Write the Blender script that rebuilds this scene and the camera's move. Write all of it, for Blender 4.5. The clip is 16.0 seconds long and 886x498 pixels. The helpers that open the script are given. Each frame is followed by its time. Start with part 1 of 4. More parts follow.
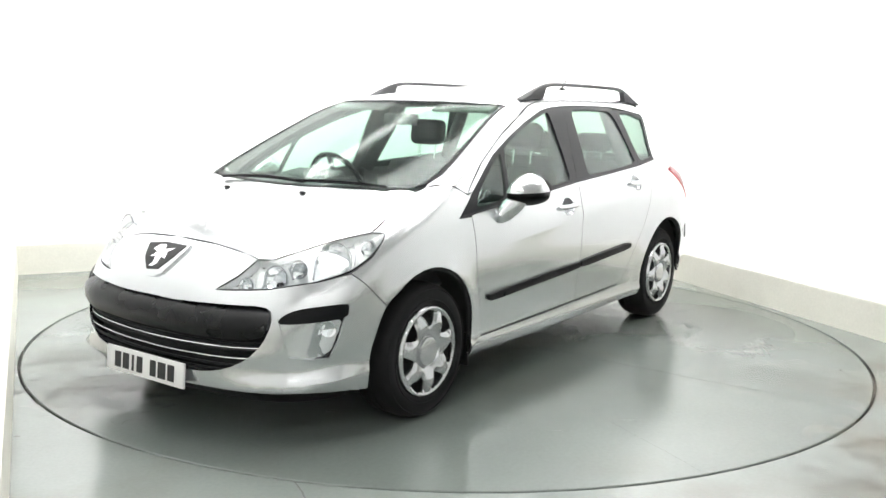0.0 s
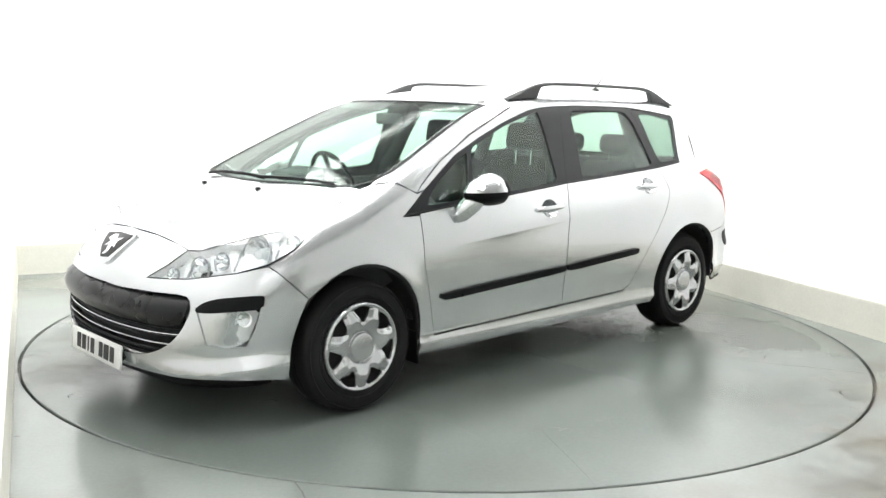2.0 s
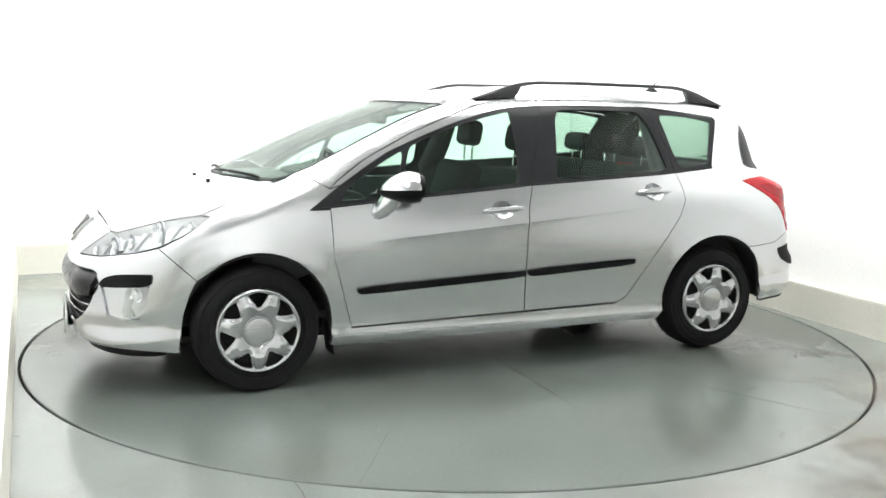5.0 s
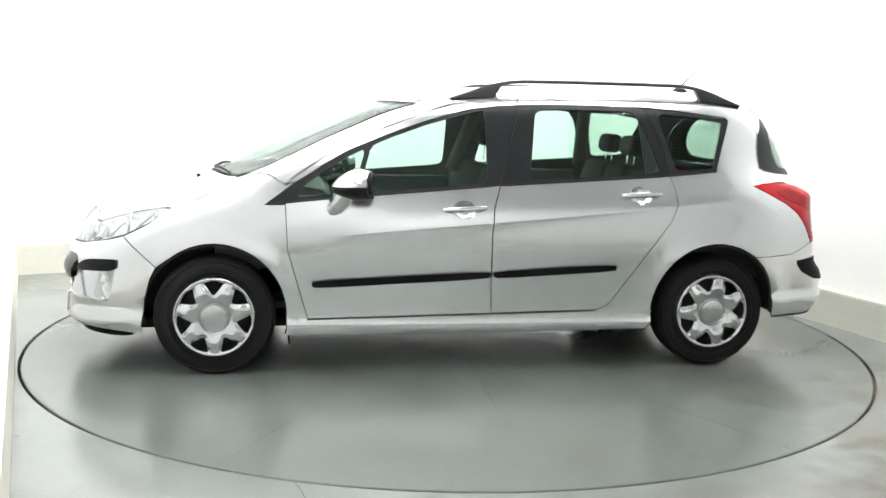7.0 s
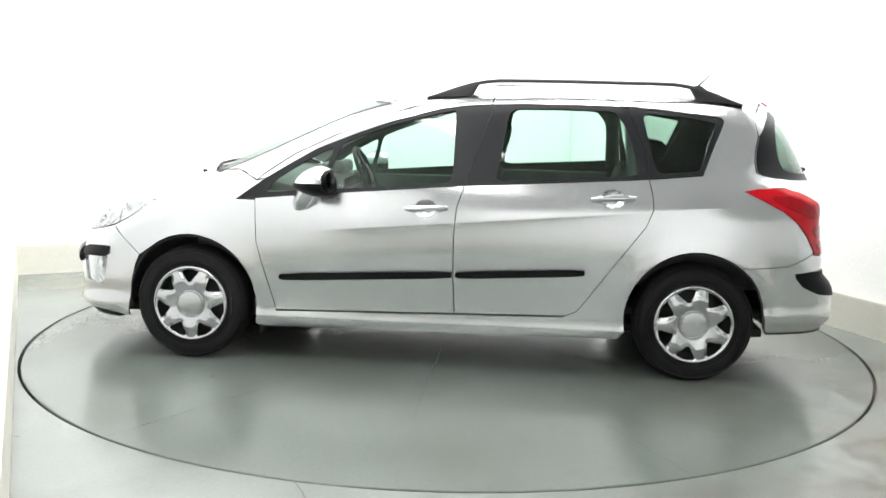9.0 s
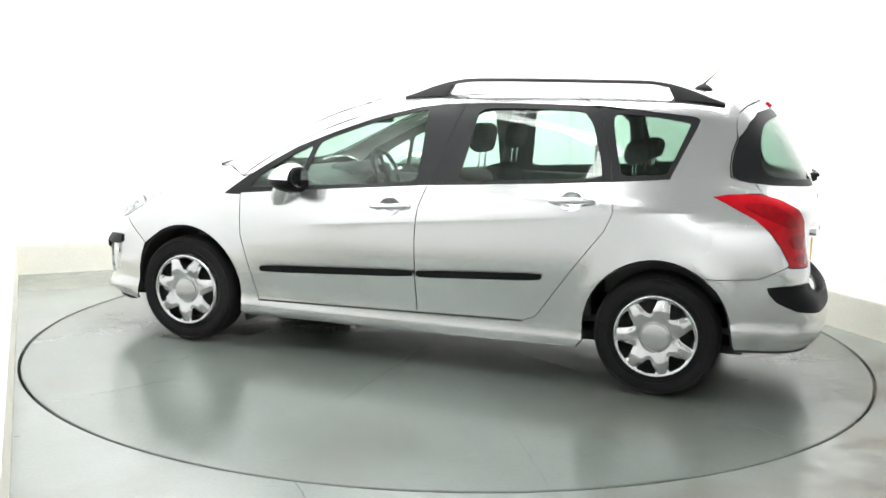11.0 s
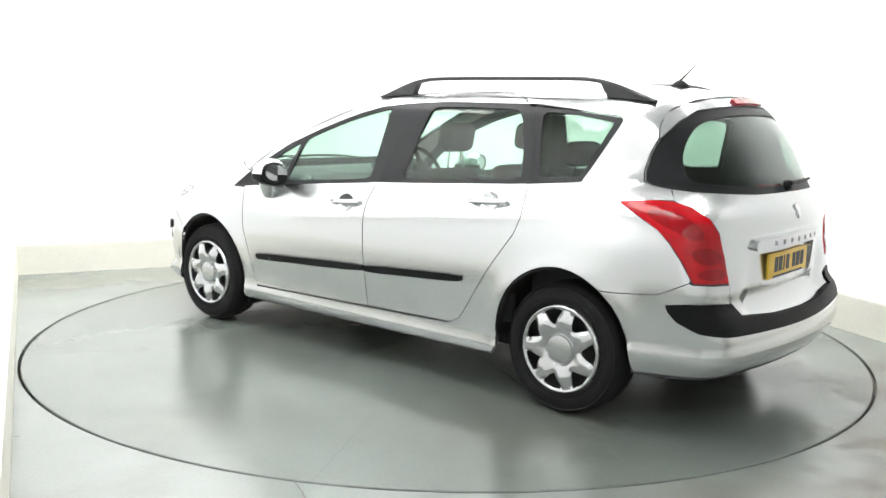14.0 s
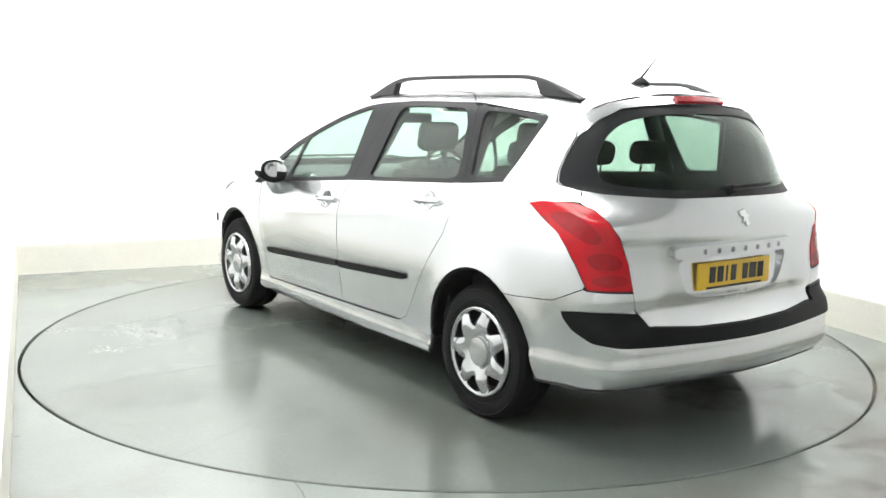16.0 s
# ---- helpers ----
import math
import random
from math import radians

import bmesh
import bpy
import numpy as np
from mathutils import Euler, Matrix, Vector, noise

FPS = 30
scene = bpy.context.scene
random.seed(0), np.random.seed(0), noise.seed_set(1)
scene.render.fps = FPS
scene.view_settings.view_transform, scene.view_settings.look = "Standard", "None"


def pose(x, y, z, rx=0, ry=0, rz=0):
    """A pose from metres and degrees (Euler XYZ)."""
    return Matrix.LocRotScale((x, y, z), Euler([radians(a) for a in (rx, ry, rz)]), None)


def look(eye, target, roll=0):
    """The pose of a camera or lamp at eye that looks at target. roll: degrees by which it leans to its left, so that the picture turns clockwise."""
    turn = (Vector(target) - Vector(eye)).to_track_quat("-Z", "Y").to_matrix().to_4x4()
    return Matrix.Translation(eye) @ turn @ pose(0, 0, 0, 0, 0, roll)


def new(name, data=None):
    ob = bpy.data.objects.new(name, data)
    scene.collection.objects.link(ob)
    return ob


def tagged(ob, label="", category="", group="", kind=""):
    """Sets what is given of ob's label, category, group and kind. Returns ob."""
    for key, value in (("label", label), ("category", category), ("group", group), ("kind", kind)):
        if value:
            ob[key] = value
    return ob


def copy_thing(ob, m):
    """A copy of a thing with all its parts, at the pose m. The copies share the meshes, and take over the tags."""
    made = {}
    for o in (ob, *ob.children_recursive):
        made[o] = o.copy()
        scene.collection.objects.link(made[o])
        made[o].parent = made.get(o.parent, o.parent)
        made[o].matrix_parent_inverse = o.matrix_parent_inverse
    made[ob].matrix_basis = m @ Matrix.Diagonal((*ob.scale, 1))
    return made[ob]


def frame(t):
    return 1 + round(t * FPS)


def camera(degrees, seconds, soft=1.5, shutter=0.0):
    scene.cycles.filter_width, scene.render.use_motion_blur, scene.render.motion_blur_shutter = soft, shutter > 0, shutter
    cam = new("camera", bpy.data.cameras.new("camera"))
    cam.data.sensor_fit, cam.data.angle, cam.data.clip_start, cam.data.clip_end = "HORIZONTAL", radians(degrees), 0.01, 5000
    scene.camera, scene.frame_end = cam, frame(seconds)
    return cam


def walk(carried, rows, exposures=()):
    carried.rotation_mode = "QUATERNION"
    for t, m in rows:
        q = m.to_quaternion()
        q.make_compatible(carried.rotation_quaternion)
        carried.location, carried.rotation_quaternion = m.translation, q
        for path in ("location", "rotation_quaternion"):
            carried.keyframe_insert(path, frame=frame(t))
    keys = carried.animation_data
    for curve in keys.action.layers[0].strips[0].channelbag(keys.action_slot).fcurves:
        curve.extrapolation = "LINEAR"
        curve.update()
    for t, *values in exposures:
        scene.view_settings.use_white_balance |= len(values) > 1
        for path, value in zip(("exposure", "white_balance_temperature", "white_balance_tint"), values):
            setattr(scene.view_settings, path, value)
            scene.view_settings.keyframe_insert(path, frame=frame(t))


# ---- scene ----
EYE, PAN, TILT, ROLL = (0.0, -5.595, 1.397), 0.49, 8.79, 1.37
AIM = (EYE[0] - math.sin(radians(PAN)) * math.cos(radians(TILT)), EYE[1] + math.cos(radians(PAN)) * math.cos(radians(TILT)), EYE[2] - math.sin(radians(TILT)))
cam = camera(51.58, 16.0, soft=1.5)
PATH = [(0.0, look(EYE, AIM, ROLL)), (16.0, look(EYE, AIM, ROLL))]
walk(cam, PATH)

# ---- light: the white studio's ceiling panels, added wall washers, and a dim white world outside the closed room ----
PANEL_POWER, WASH_POWER = 6.5, 12.0
world = bpy.data.worlds.new("studio")
world.use_nodes = True
world.node_tree.nodes["Background"].inputs[0].default_value = (1, 1, 1, 1)
world.node_tree.nodes["Background"].inputs[1].default_value = 0.3
scene.world = world
scene.view_settings.exposure = 0.30


# ---- materials ----
def material(name, colour, rough=.5, metal=0.0, vary=.06, scale=6.0, bump=0.0, grain=200.0, coat=0.0, fine=.03, stain=None, stain_scale=1.2, spec=.5, ior=1.5):
    m = bpy.data.materials.new(name)
    m.use_nodes = True
    nt = m.node_tree
    b = nt.nodes["Principled BSDF"]
    b.inputs["Roughness"].default_value, b.inputs["Metallic"].default_value = rough, metal
    b.inputs["Specular IOR Level"].default_value, b.inputs["IOR"].default_value = spec, ior
    b.inputs["Coat Weight"].default_value, b.inputs["Coat Roughness"].default_value = coat, .05
    where = nt.nodes.new("ShaderNodeTexCoord")

    def noise_node(s, detail):
        n = nt.nodes.new("ShaderNodeTexNoise")
        n.inputs["Scale"].default_value, n.inputs["Detail"].default_value = s, detail
        nt.links.new(where.outputs["Object"], n.inputs["Vector"])
        return n
    big, small = noise_node(scale, 4), noise_node(grain, 2)

    def blend(kind, fac, a, c):
        mix = nt.nodes.new("ShaderNodeMix")
        mix.data_type, mix.blend_type = "RGBA", kind
        for socket, value in ((mix.inputs[0], fac), (mix.inputs[6], a), (mix.inputs[7], c)):
            if isinstance(value, (int, float)):
                socket.default_value = value
            elif isinstance(value, tuple):
                socket.default_value = value
            else:
                nt.links.new(value, socket)
        return mix.outputs[2]

    def spread(node, low, high):
        r = nt.nodes.new("ShaderNodeMapRange")
        nt.links.new(node.outputs["Fac"], r.inputs[0])
        r.inputs[1].default_value, r.inputs[2].default_value, r.inputs[3].default_value, r.inputs[4].default_value = .3, .7, low, high
        return r.outputs[0]
    c = blend("MULTIPLY", 1.0, (*colour, 1), spread(big, 1 - vary, 1 + vary))
    c = blend("MULTIPLY", 1.0, c, spread(small, 1 - fine, 1 + fine))
    if stain:
        st = noise_node(stain_scale, 8)
        r = nt.nodes.new("ShaderNodeMapRange")
        nt.links.new(st.outputs["Fac"], r.inputs[0])
        r.inputs[1].default_value, r.inputs[2].default_value, r.inputs[4].default_value = .52, .72, .5
        c = blend("MIX", r.outputs[0], c, (*stain, 1))
    nt.links.new(c, b.inputs["Base Color"])
    rr = spread(big, max(rough - .03, 0), rough + .03)
    nt.links.new(rr, b.inputs["Roughness"])
    if bump:
        bn = nt.nodes.new("ShaderNodeBump")
        bn.inputs["Strength"].default_value, bn.inputs["Distance"].default_value = bump, .002
        nt.links.new(small.outputs["Fac"], bn.inputs["Height"])
        nt.links.new(bn.outputs[0], b.inputs["Normal"])
    return m


def clear_pane(name, tint, gloss_rough=.01, gloss=.035, rise=.9):
    """A thin pane: tinted see-through with a mirror gloss that grows at grazing angles."""
    m = bpy.data.materials.new(name)
    m.use_nodes = True
    nt = m.node_tree
    nt.nodes.remove(nt.nodes["Principled BSDF"])
    t, g, mix, f = (nt.nodes.new(k) for k in ("ShaderNodeBsdfTransparent", "ShaderNodeBsdfGlossy", "ShaderNodeMixShader", "ShaderNodeLayerWeight"))
    t.inputs[0].default_value = (*tint, 1)
    g.inputs["Roughness"].default_value = gloss_rough
    f.inputs[0].default_value = .5
    power, gain = nt.nodes.new("ShaderNodeMath"), nt.nodes.new("ShaderNodeMath")
    power.operation, gain.operation = "POWER", "MULTIPLY_ADD"
    power.inputs[1].default_value, gain.inputs[1].default_value, gain.inputs[2].default_value = 4.5, rise, gloss
    nt.links.new(f.outputs["Facing"], power.inputs[0])
    nt.links.new(power.outputs[0], gain.inputs[0])
    nt.links.new(gain.outputs[0], mix.inputs[0])
    nt.links.new(t.outputs[0], mix.inputs[1])
    nt.links.new(g.outputs[0], mix.inputs[2])
    nt.links.new(mix.outputs[0], nt.nodes["Material Output"].inputs[0])
    return m


def stain_film(name, colour, size, strength):
    """A thin dried film with a ragged, fading edge."""
    m = bpy.data.materials.new(name)
    m.use_nodes = True
    nt = m.node_tree
    b = nt.nodes["Principled BSDF"]
    b.inputs["Base Color"].default_value, b.inputs["Roughness"].default_value = (*colour, 1), .18
    where, far, n, r, clear, mix = (nt.nodes.new("ShaderNode" + k) for k in ("TexCoord", "VectorMath", "TexNoise", "MapRange", "BsdfTransparent", "MixShader"))
    far.operation = "LENGTH"
    n.inputs["Scale"].default_value, n.inputs["Detail"].default_value, n.inputs["Roughness"].default_value = 3.5 / size, 7, .65
    nt.links.new(where.outputs["Object"], far.inputs[0])
    nt.links.new(where.outputs["Object"], n.inputs["Vector"])
    sub = nt.nodes.new("ShaderNodeMath")
    sub.operation = "MULTIPLY_ADD"
    sub.inputs[1].default_value = -.42 / size
    nt.links.new(far.outputs["Value"], sub.inputs[0])
    nt.links.new(n.outputs["Fac"], sub.inputs[2])
    nt.links.new(sub.outputs[0], r.inputs[0])
    r.inputs[1].default_value, r.inputs[2].default_value, r.inputs[4].default_value = .12, .52, strength
    nt.links.new(r.outputs[0], mix.inputs[0])
    nt.links.new(clear.outputs[0], mix.inputs[1])
    nt.links.new(b.outputs[0], mix.inputs[2])
    nt.links.new(mix.outputs[0], nt.nodes["Material Output"].inputs[0])
    return m


def glow(name, colour, strength):
    m = bpy.data.materials.new(name)
    m.use_nodes = True
    b = m.node_tree.nodes["Principled BSDF"]
    b.inputs["Base Color"].default_value = (*colour, 1)
    b.inputs["Emission Color"].default_value = (*colour, 1)
    b.inputs["Emission Strength"].default_value = strength
    return m


PAINT = material("silver paint", (.62, .635, .645), .23, .92, .012, 3, 0, 300, 1.0, .0)
BLACK = material("black pillar film", (.014, .015, .017), .42, 0, .1, 8, 0, 300, 0, spec=.22)
PLASTIC = material("grained black plastic", (.0075, .008, .0085), .45, 0, .12, 7, .2, 500, spec=.12)
BAR_PLASTIC = material("satin black plastic", (.0065, .007, .0075), .28, 0, .08, 7, .0, 500, spec=.25)
RAIL = material("dark grey rail plastic", (.034, .035, .037), .5, 0, .1, 7, .15, 400, spec=.3)
GREY = material("dull grey metal", (.30, .31, .32), .4, .6, .05)
SEAL = material("dark shut line", (.022, .022, .024), .8, 0, .1)
RUBBER = material("tyre rubber", (.012, .012, .0125), .75, 0, .15, 12, .3, 260, spec=.2)
TRIM = material("dark grey cabin plastic", (.040, .042, .045), .6, 0, .1, 9, .25, 320)
CLOTH = material("charcoal seat cloth", (.017, .018, .020), .9, 0, .15, 10, .5, 420)
LINING = material("pale grey headlining", (.28, .28, .27), .9, 0, .05, 6, .3, 300)
CAP = material("silver wheel trim", (.52, .53, .54), .22, .80, .05, 9, .05, 500, .4)
CHROME = material("chrome", (.82, .83, .84), .10, 1.0, .02, 9, 0, 300)
REFLECTOR = material("lamp reflector", (.95, .955, .955), .2, .22, .06, 25, .1, 90)
BULB = material("bulb glass", (.75, .77, .78), .08, .3, .04, 30)
STEEL = material("dark wheel well", (.018, .018, .019), .85, 0, .2, 9, .3, 120)
RED = material("red lamp lens", (.50, .005, .012), .14, 0, .15, 14, .08, 160, .12, spec=.25)
DARK_RED = material("deep red lamp cell", (.30, .003, .008), .15, 0, .15, 30, .1, 160, .12, spec=.25)
WHITE_PLATE = material("white plate", (.82, .82, .80), .35, 0, .03, 12)
YELLOW_PLATE = material("yellow plate", (.80, .52, .045), .35, 0, .05, 12)
INK = material("black plate marking", (.015, .015, .016), .4, 0, .1)
CAR_GLASS = clear_pane("tinted car window", (.83, .925, .875))
SCREEN_GLASS = clear_pane("greenish windscreen", (.83, .925, .875), .11, .02, .45)
REAR_GLASS = clear_pane("darker tinted car window", (.68, .77, .72), .03, .03)
LAMP_GLASS = clear_pane("clear lamp cover", (.95, .96, .96))
MIRROR = material("mirror", (.48, .49, .50), .02, 1.0, .01)
FLOOR = material("grey green floor paint", (.205, .230, .212), .20, 0, .07, 1.3, .05, 60, 0, .03, (.150, .138, .108), 1.1, spec=1.0, ior=1.62)
DISC = material("grey green turntable paint", (.148, .170, .157), .205, 0, .06, 1.1, .04, 50, 0, .03, (.128, .126, .102), .9, spec=1.0, ior=1.62)
WALL = material("white studio wall paint", (.86, .865, .86), .8, 0, .02, 1.2, .05, 80)
# unseen ceiling: grey only so that bonnet and roof reflect less light
CEILING = material("ceiling greyed to dim reflections", (.55, .55, .545), .85, 0, .03, 1.5, .05, 60)
PLINTH = material("cream painted plinth", (.66, .65, .585), .55, 0, .05, 2.5, .1, 60, 0, .03, (.62, .60, .53), 1.6)
GROOVE = material("dark groove", (.012, .013, .012), .9, 0, .1)
MARK = material("dark scuff", (.05, .055, .05), .6, 0, .3, 30)
FAINT = material("faint scuff", (.105, .120, .110), .21, 0, .2, 30, spec=1.0, ior=1.62)
FRAME_WHITE = material("white lamp frame", (.8, .8, .8), .5)
DIFFUSER = glow("lit diffuser", (1.0, .995, .985), PANEL_POWER)
WASH = glow("lit added wall washer", (1.0, .995, .985), WASH_POWER)


# ---- mesh helpers ----
def thing(name, label, category, group="", kind=""):
    return tagged(new(name), label, category, group, kind)


def part_raw(name, verts, faces, mat, parent=None, label="", smooth=False, normals=None, mats=None, index=None):
    me = bpy.data.meshes.new(name)
    me.from_pydata([tuple(v) for v in verts], [], [tuple(f) for f in faces])
    for m in (mats or [mat]):
        me.materials.append(m)
    if index is not None:
        me.polygons.foreach_set("material_index", np.asarray(index, dtype=np.int32))
    me.polygons.foreach_set("use_smooth", np.full(len(faces), smooth))
    me.update()
    if normals is not None:
        me.normals_split_custom_set_from_vertices([tuple(n) for n in normals])
    ob = new(name, me)
    if parent:
        ob.parent = parent
    return tagged(ob, label)


def part(name, bm, mat, parent=None, label="", smooth=True, angle=40):
    me = bpy.data.meshes.new(name)
    bm.normal_update()
    for f in bm.faces:
        f.smooth = smooth
    if smooth:
        for e in bm.edges:
            if len(e.link_faces) == 2 and e.calc_face_angle(0) > radians(angle):
                e.smooth = False
    bm.to_mesh(me)
    bm.free()
    me.materials.append(mat)
    ob = new(name, me)
    if parent:
        ob.parent = parent
    return tagged(ob, label)


def rounded_box(sx, sy, sz, r=.02, m=None, seg=3):
    bm = bmesh.new()
    bmesh.ops.create_cube(bm, size=1, matrix=Matrix.Diagonal((sx, sy, sz, 1)))
    if r:
        bmesh.ops.bevel(bm, geom=list(bm.edges), offset=r, segments=seg, profile=.5, affect="EDGES", clamp_overlap=True)
    if m is not None:
        bm.transform(m)
    return bm


def joined(*bms):
    out = bms[0]
    for b in bms[1:]:
        me = bpy.data.meshes.new("joined")
        b.to_mesh(me)
        b.free()
        out.from_mesh(me)
        bpy.data.meshes.remove(me)
    return out


def tube(points, radius, sides=10, closed=False):
    """A rod along points; radius may be a list."""
    bm = bmesh.new()
    pts = [Vector(p) for p in points]
    rad = radius if isinstance(radius, (list, tuple)) else [radius] * len(pts)
    rings, n = [], len(pts)
    for i, p in enumerate(pts):
        a = pts[(i - 1) % n] if closed or i else pts[0]
        b = pts[(i + 1) % n] if closed or i < n - 1 else pts[-1]
        q = (b - a).to_track_quat("Z", "Y")
        rings.append([bm.verts.new(p + q @ Vector((math.cos(2 * math.pi * k / sides) * rad[i], math.sin(2 * math.pi * k / sides) * rad[i], 0))) for k in range(sides)])
    for i in range(n if closed else n - 1):
        r0, r1 = rings[i], rings[(i + 1) % n]
        for k in range(sides):
            bm.faces.new((r0[k], r0[(k + 1) % sides], r1[(k + 1) % sides], r1[k]))
    if not closed:
        bm.faces.new(rings[0][::-1])
        bm.faces.new(rings[-1])
    return bm


def lathe(profile, sides=48, m=None):
    """Turn (radius, height) pairs round z."""
    bm = bmesh.new()
    rings = []
    for r, h in profile:
        if r < 1e-6:
            rings.append([bm.verts.new((0, 0, h))])
        else:
            rings.append([bm.verts.new((r * math.cos(2 * math.pi * k / sides), r * math.sin(2 * math.pi * k / sides), h)) for k in range(sides)])
    for a, b in zip(rings, rings[1:]):
        for k in range(sides):
            j = (k + 1) % sides
            if len(a) == 1 and len(b) == 1:
                continue
            if len(a) == 1:
                bm.faces.new((a[0], b[j], b[k]))
            elif len(b) == 1:
                bm.faces.new((a[k], a[j], b[0]))
            else:
                bm.faces.new((a[k], a[j], b[j], b[k]))
    bmesh.ops.recalc_face_normals(bm, faces=bm.faces)
    if m is not None:
        bm.transform(m)
    return bm


def prism(outline, depth, m=None, bevel=0.0):
    """A flat outline (x, y) with depth along z."""
    bm = bmesh.new()
    f = bm.faces.new([bm.verts.new((x, y, 0)) for x, y in outline])
    ext = bmesh.ops.extrude_face_region(bm, geom=[f])
    bmesh.ops.translate(bm, verts=[v for v in ext["geom"] if isinstance(v, bmesh.types.BMVert)], vec=(0, 0, depth))
    bmesh.ops.recalc_face_normals(bm, faces=bm.faces)
    if bevel:
        bmesh.ops.bevel(bm, geom=list(bm.edges), offset=bevel, segments=2, profile=.5, affect="EDGES", clamp_overlap=True)
    if m is not None:
        bm.transform(m)
    return bm


# ---- the studio: a white room turned against the camera, plinth round its foot, and a turntable let into the floor ----
TURN_C, TURN_R = (-.011, .062), 2.463
BACK_L, LEFT_A = Vector((-3.43, 1.53)), Vector((.421, -.907)).normalized()
BACK_A = Vector((1.4, .72)).normalized()
RIGHT_P, RIGHT_A = Vector((2.75, .04)), Vector((.382, -.924)).normalized()


def meet(p, a, q, b):
    d = a.x * b.y - a.y * b.x
    s = ((q.x - p.x) * b.y - (q.y - p.y) * b.x) / d
    return p + a * s


def build_room():
    corner = meet(BACK_L, BACK_A, RIGHT_P, RIGHT_A)
    near_l, near_r = BACK_L + LEFT_A * 8.9, corner + RIGHT_A * 9.6
    foot = [BACK_L, corner, near_r, near_l]
    high, step_h, set_back = 3.6, .235, .10
    mid = sum(foot, Vector((0, 0))) / 4

    def outwards(i, d):
        a, b = foot[i], foot[(i + 1) % 4]
        t = (b - a).normalized()
        n = Vector((t.y, -t.x))
        if n.dot(a - mid) < 0:
            n = -n
        return n * d
    names = ("north", "east", "south", "west")
    for i in range(4):
        a, b = foot[i], foot[(i + 1) % 4]
        t = (b - a).normalized() * .35
        for nm, base, mat, d0, d1, z0, z1, label, kind in (
                ("plinth", "plinth", PLINTH, 0, set_back, 0, step_h, "low cream painted plinth along the foot of the studio wall", "structure"),
                ("wall_" + names[i], "wall", WALL, set_back, set_back + .2, 0, high, "plain white painted studio wall, brightly lit", "structure")):
            bm = bmesh.new()
            n0, n1 = outwards(i, d0), outwards(i, d1)
            e = t if base == "wall" else t * .29 if i == 0 else Vector((0, 0))
            ring = [a + n0 - e, b + n0 + e, b + n1 + e, a + n1 - e]
            lo = [bm.verts.new((*p, z0)) for p in ring]
            lean = outwards(i, .008) if base == "plinth" and i == 3 else Vector((0, 0))
            hi = [bm.verts.new((*(p + lean if k < 2 else p), z1)) for k, p in enumerate(ring)]
            bm.faces.new(lo[::-1])
            bm.faces.new(hi)
            for k in range(4):
                bm.faces.new((lo[k], lo[(k + 1) % 4], hi[(k + 1) % 4], hi[k]))
            bmesh.ops.recalc_face_normals(bm, faces=bm.faces)
            if base == "plinth":
                bmesh.ops.bevel(bm, geom=[e2 for e2 in bm.edges if all(v.co.z > .1 for v in e2.verts)], offset=.006, segments=2, affect="EDGES")
            tagged(part(nm, bm, mat, None, "", False), label, base, "", kind)
    # ceiling, out of view; its grey holds down the light on bonnet and roof
    big = 7.5
    bm = rounded_box(2 * big, 2 * big, .15, 0, Matrix.Translation((mid.x, mid.y, high + .075)))
    tagged(part("ceiling", bm, CEILING, None, "", False), "unseen studio ceiling, greyed to dim reflections on the car", "ceiling", "", "structure")
    # floor with a round opening for the turntable
    n, rim = 160, TURN_R + .008
    circle = [(TURN_C[0] + rim * math.cos(2 * math.pi * k / n), TURN_C[1] + rim * math.sin(2 * math.pi * k / n)) for k in range(n)]
    verts, faces = [], []
    rings = [circle] + [[(TURN_C[0] + (x - TURN_C[0]) * s, TURN_C[1] + (y - TURN_C[1]) * s) for x, y in circle] for s in (1.25, 1.6, 2.4, 4.0)]
    for r in rings:
        verts += [(x, y, 0) for x, y in r]
    verts += [(x, y, -.06) for x, y in circle]
    for j in range(len(rings) - 1):
        for k in range(n):
            a, b = j * n + k, j * n + (k + 1) % n
            faces.append((a, a + n, b + n, b))
    base = len(rings) * n
    for k in range(n):
        faces.append((k, (k + 1) % n, base + (k + 1) % n, base + k))
    tagged(part_raw("floor", verts, faces, FLOOR), "glossy grey-green painted studio floor with faint stains", "floor", "", "structure")
    pit = lathe([(0, -.06), (rim + .05, -.06)], 96, Matrix.Translation((*TURN_C, 0)))
    tagged(part("turntable_pit", pit, GROOVE, None, "", False), "dark gap under the turntable's rim", "pit", "", "structure")


def build_turntable():
    t = thing("turntable", "round grey-green turntable disc flush with the studio floor", "turntable")
    t.location = (*TURN_C, 0)
    r = TURN_R - .008
    part("disc", lathe([(0, 0), (.6, 0), (1.3, 0), (2.0, 0), (r - .004, 0), (r, -.004), (r, -.05)], 160), DISC, t, "", False)
    return t


def light_panel(name, label, category, group, w, d, glowing):
    """A flat softbox that shines down, its closed housing above."""
    t = thing(name, label, category, group)
    part("housing", joined(*[rounded_box(a, b, h, .008, Matrix.Translation((px, py, pz))) for a, b, h, px, py, pz in
         ((w + .1, .05, .08, 0, d / 2 + .025, 0), (w + .1, .05, .08, 0, -d / 2 - .025, 0), (.05, d, .08, w / 2 + .025, 0, 0), (.05, d, .08, -w / 2 - .025, 0, 0), (w, d, .03, 0, 0, .025))]), FRAME_WHITE, t, "white lamp housing")
    part("diffuser", rounded_box(w, d, .02, .004, Matrix.Translation((0, 0, -.012))), glowing, t, "glowing white diffuser")
    return t


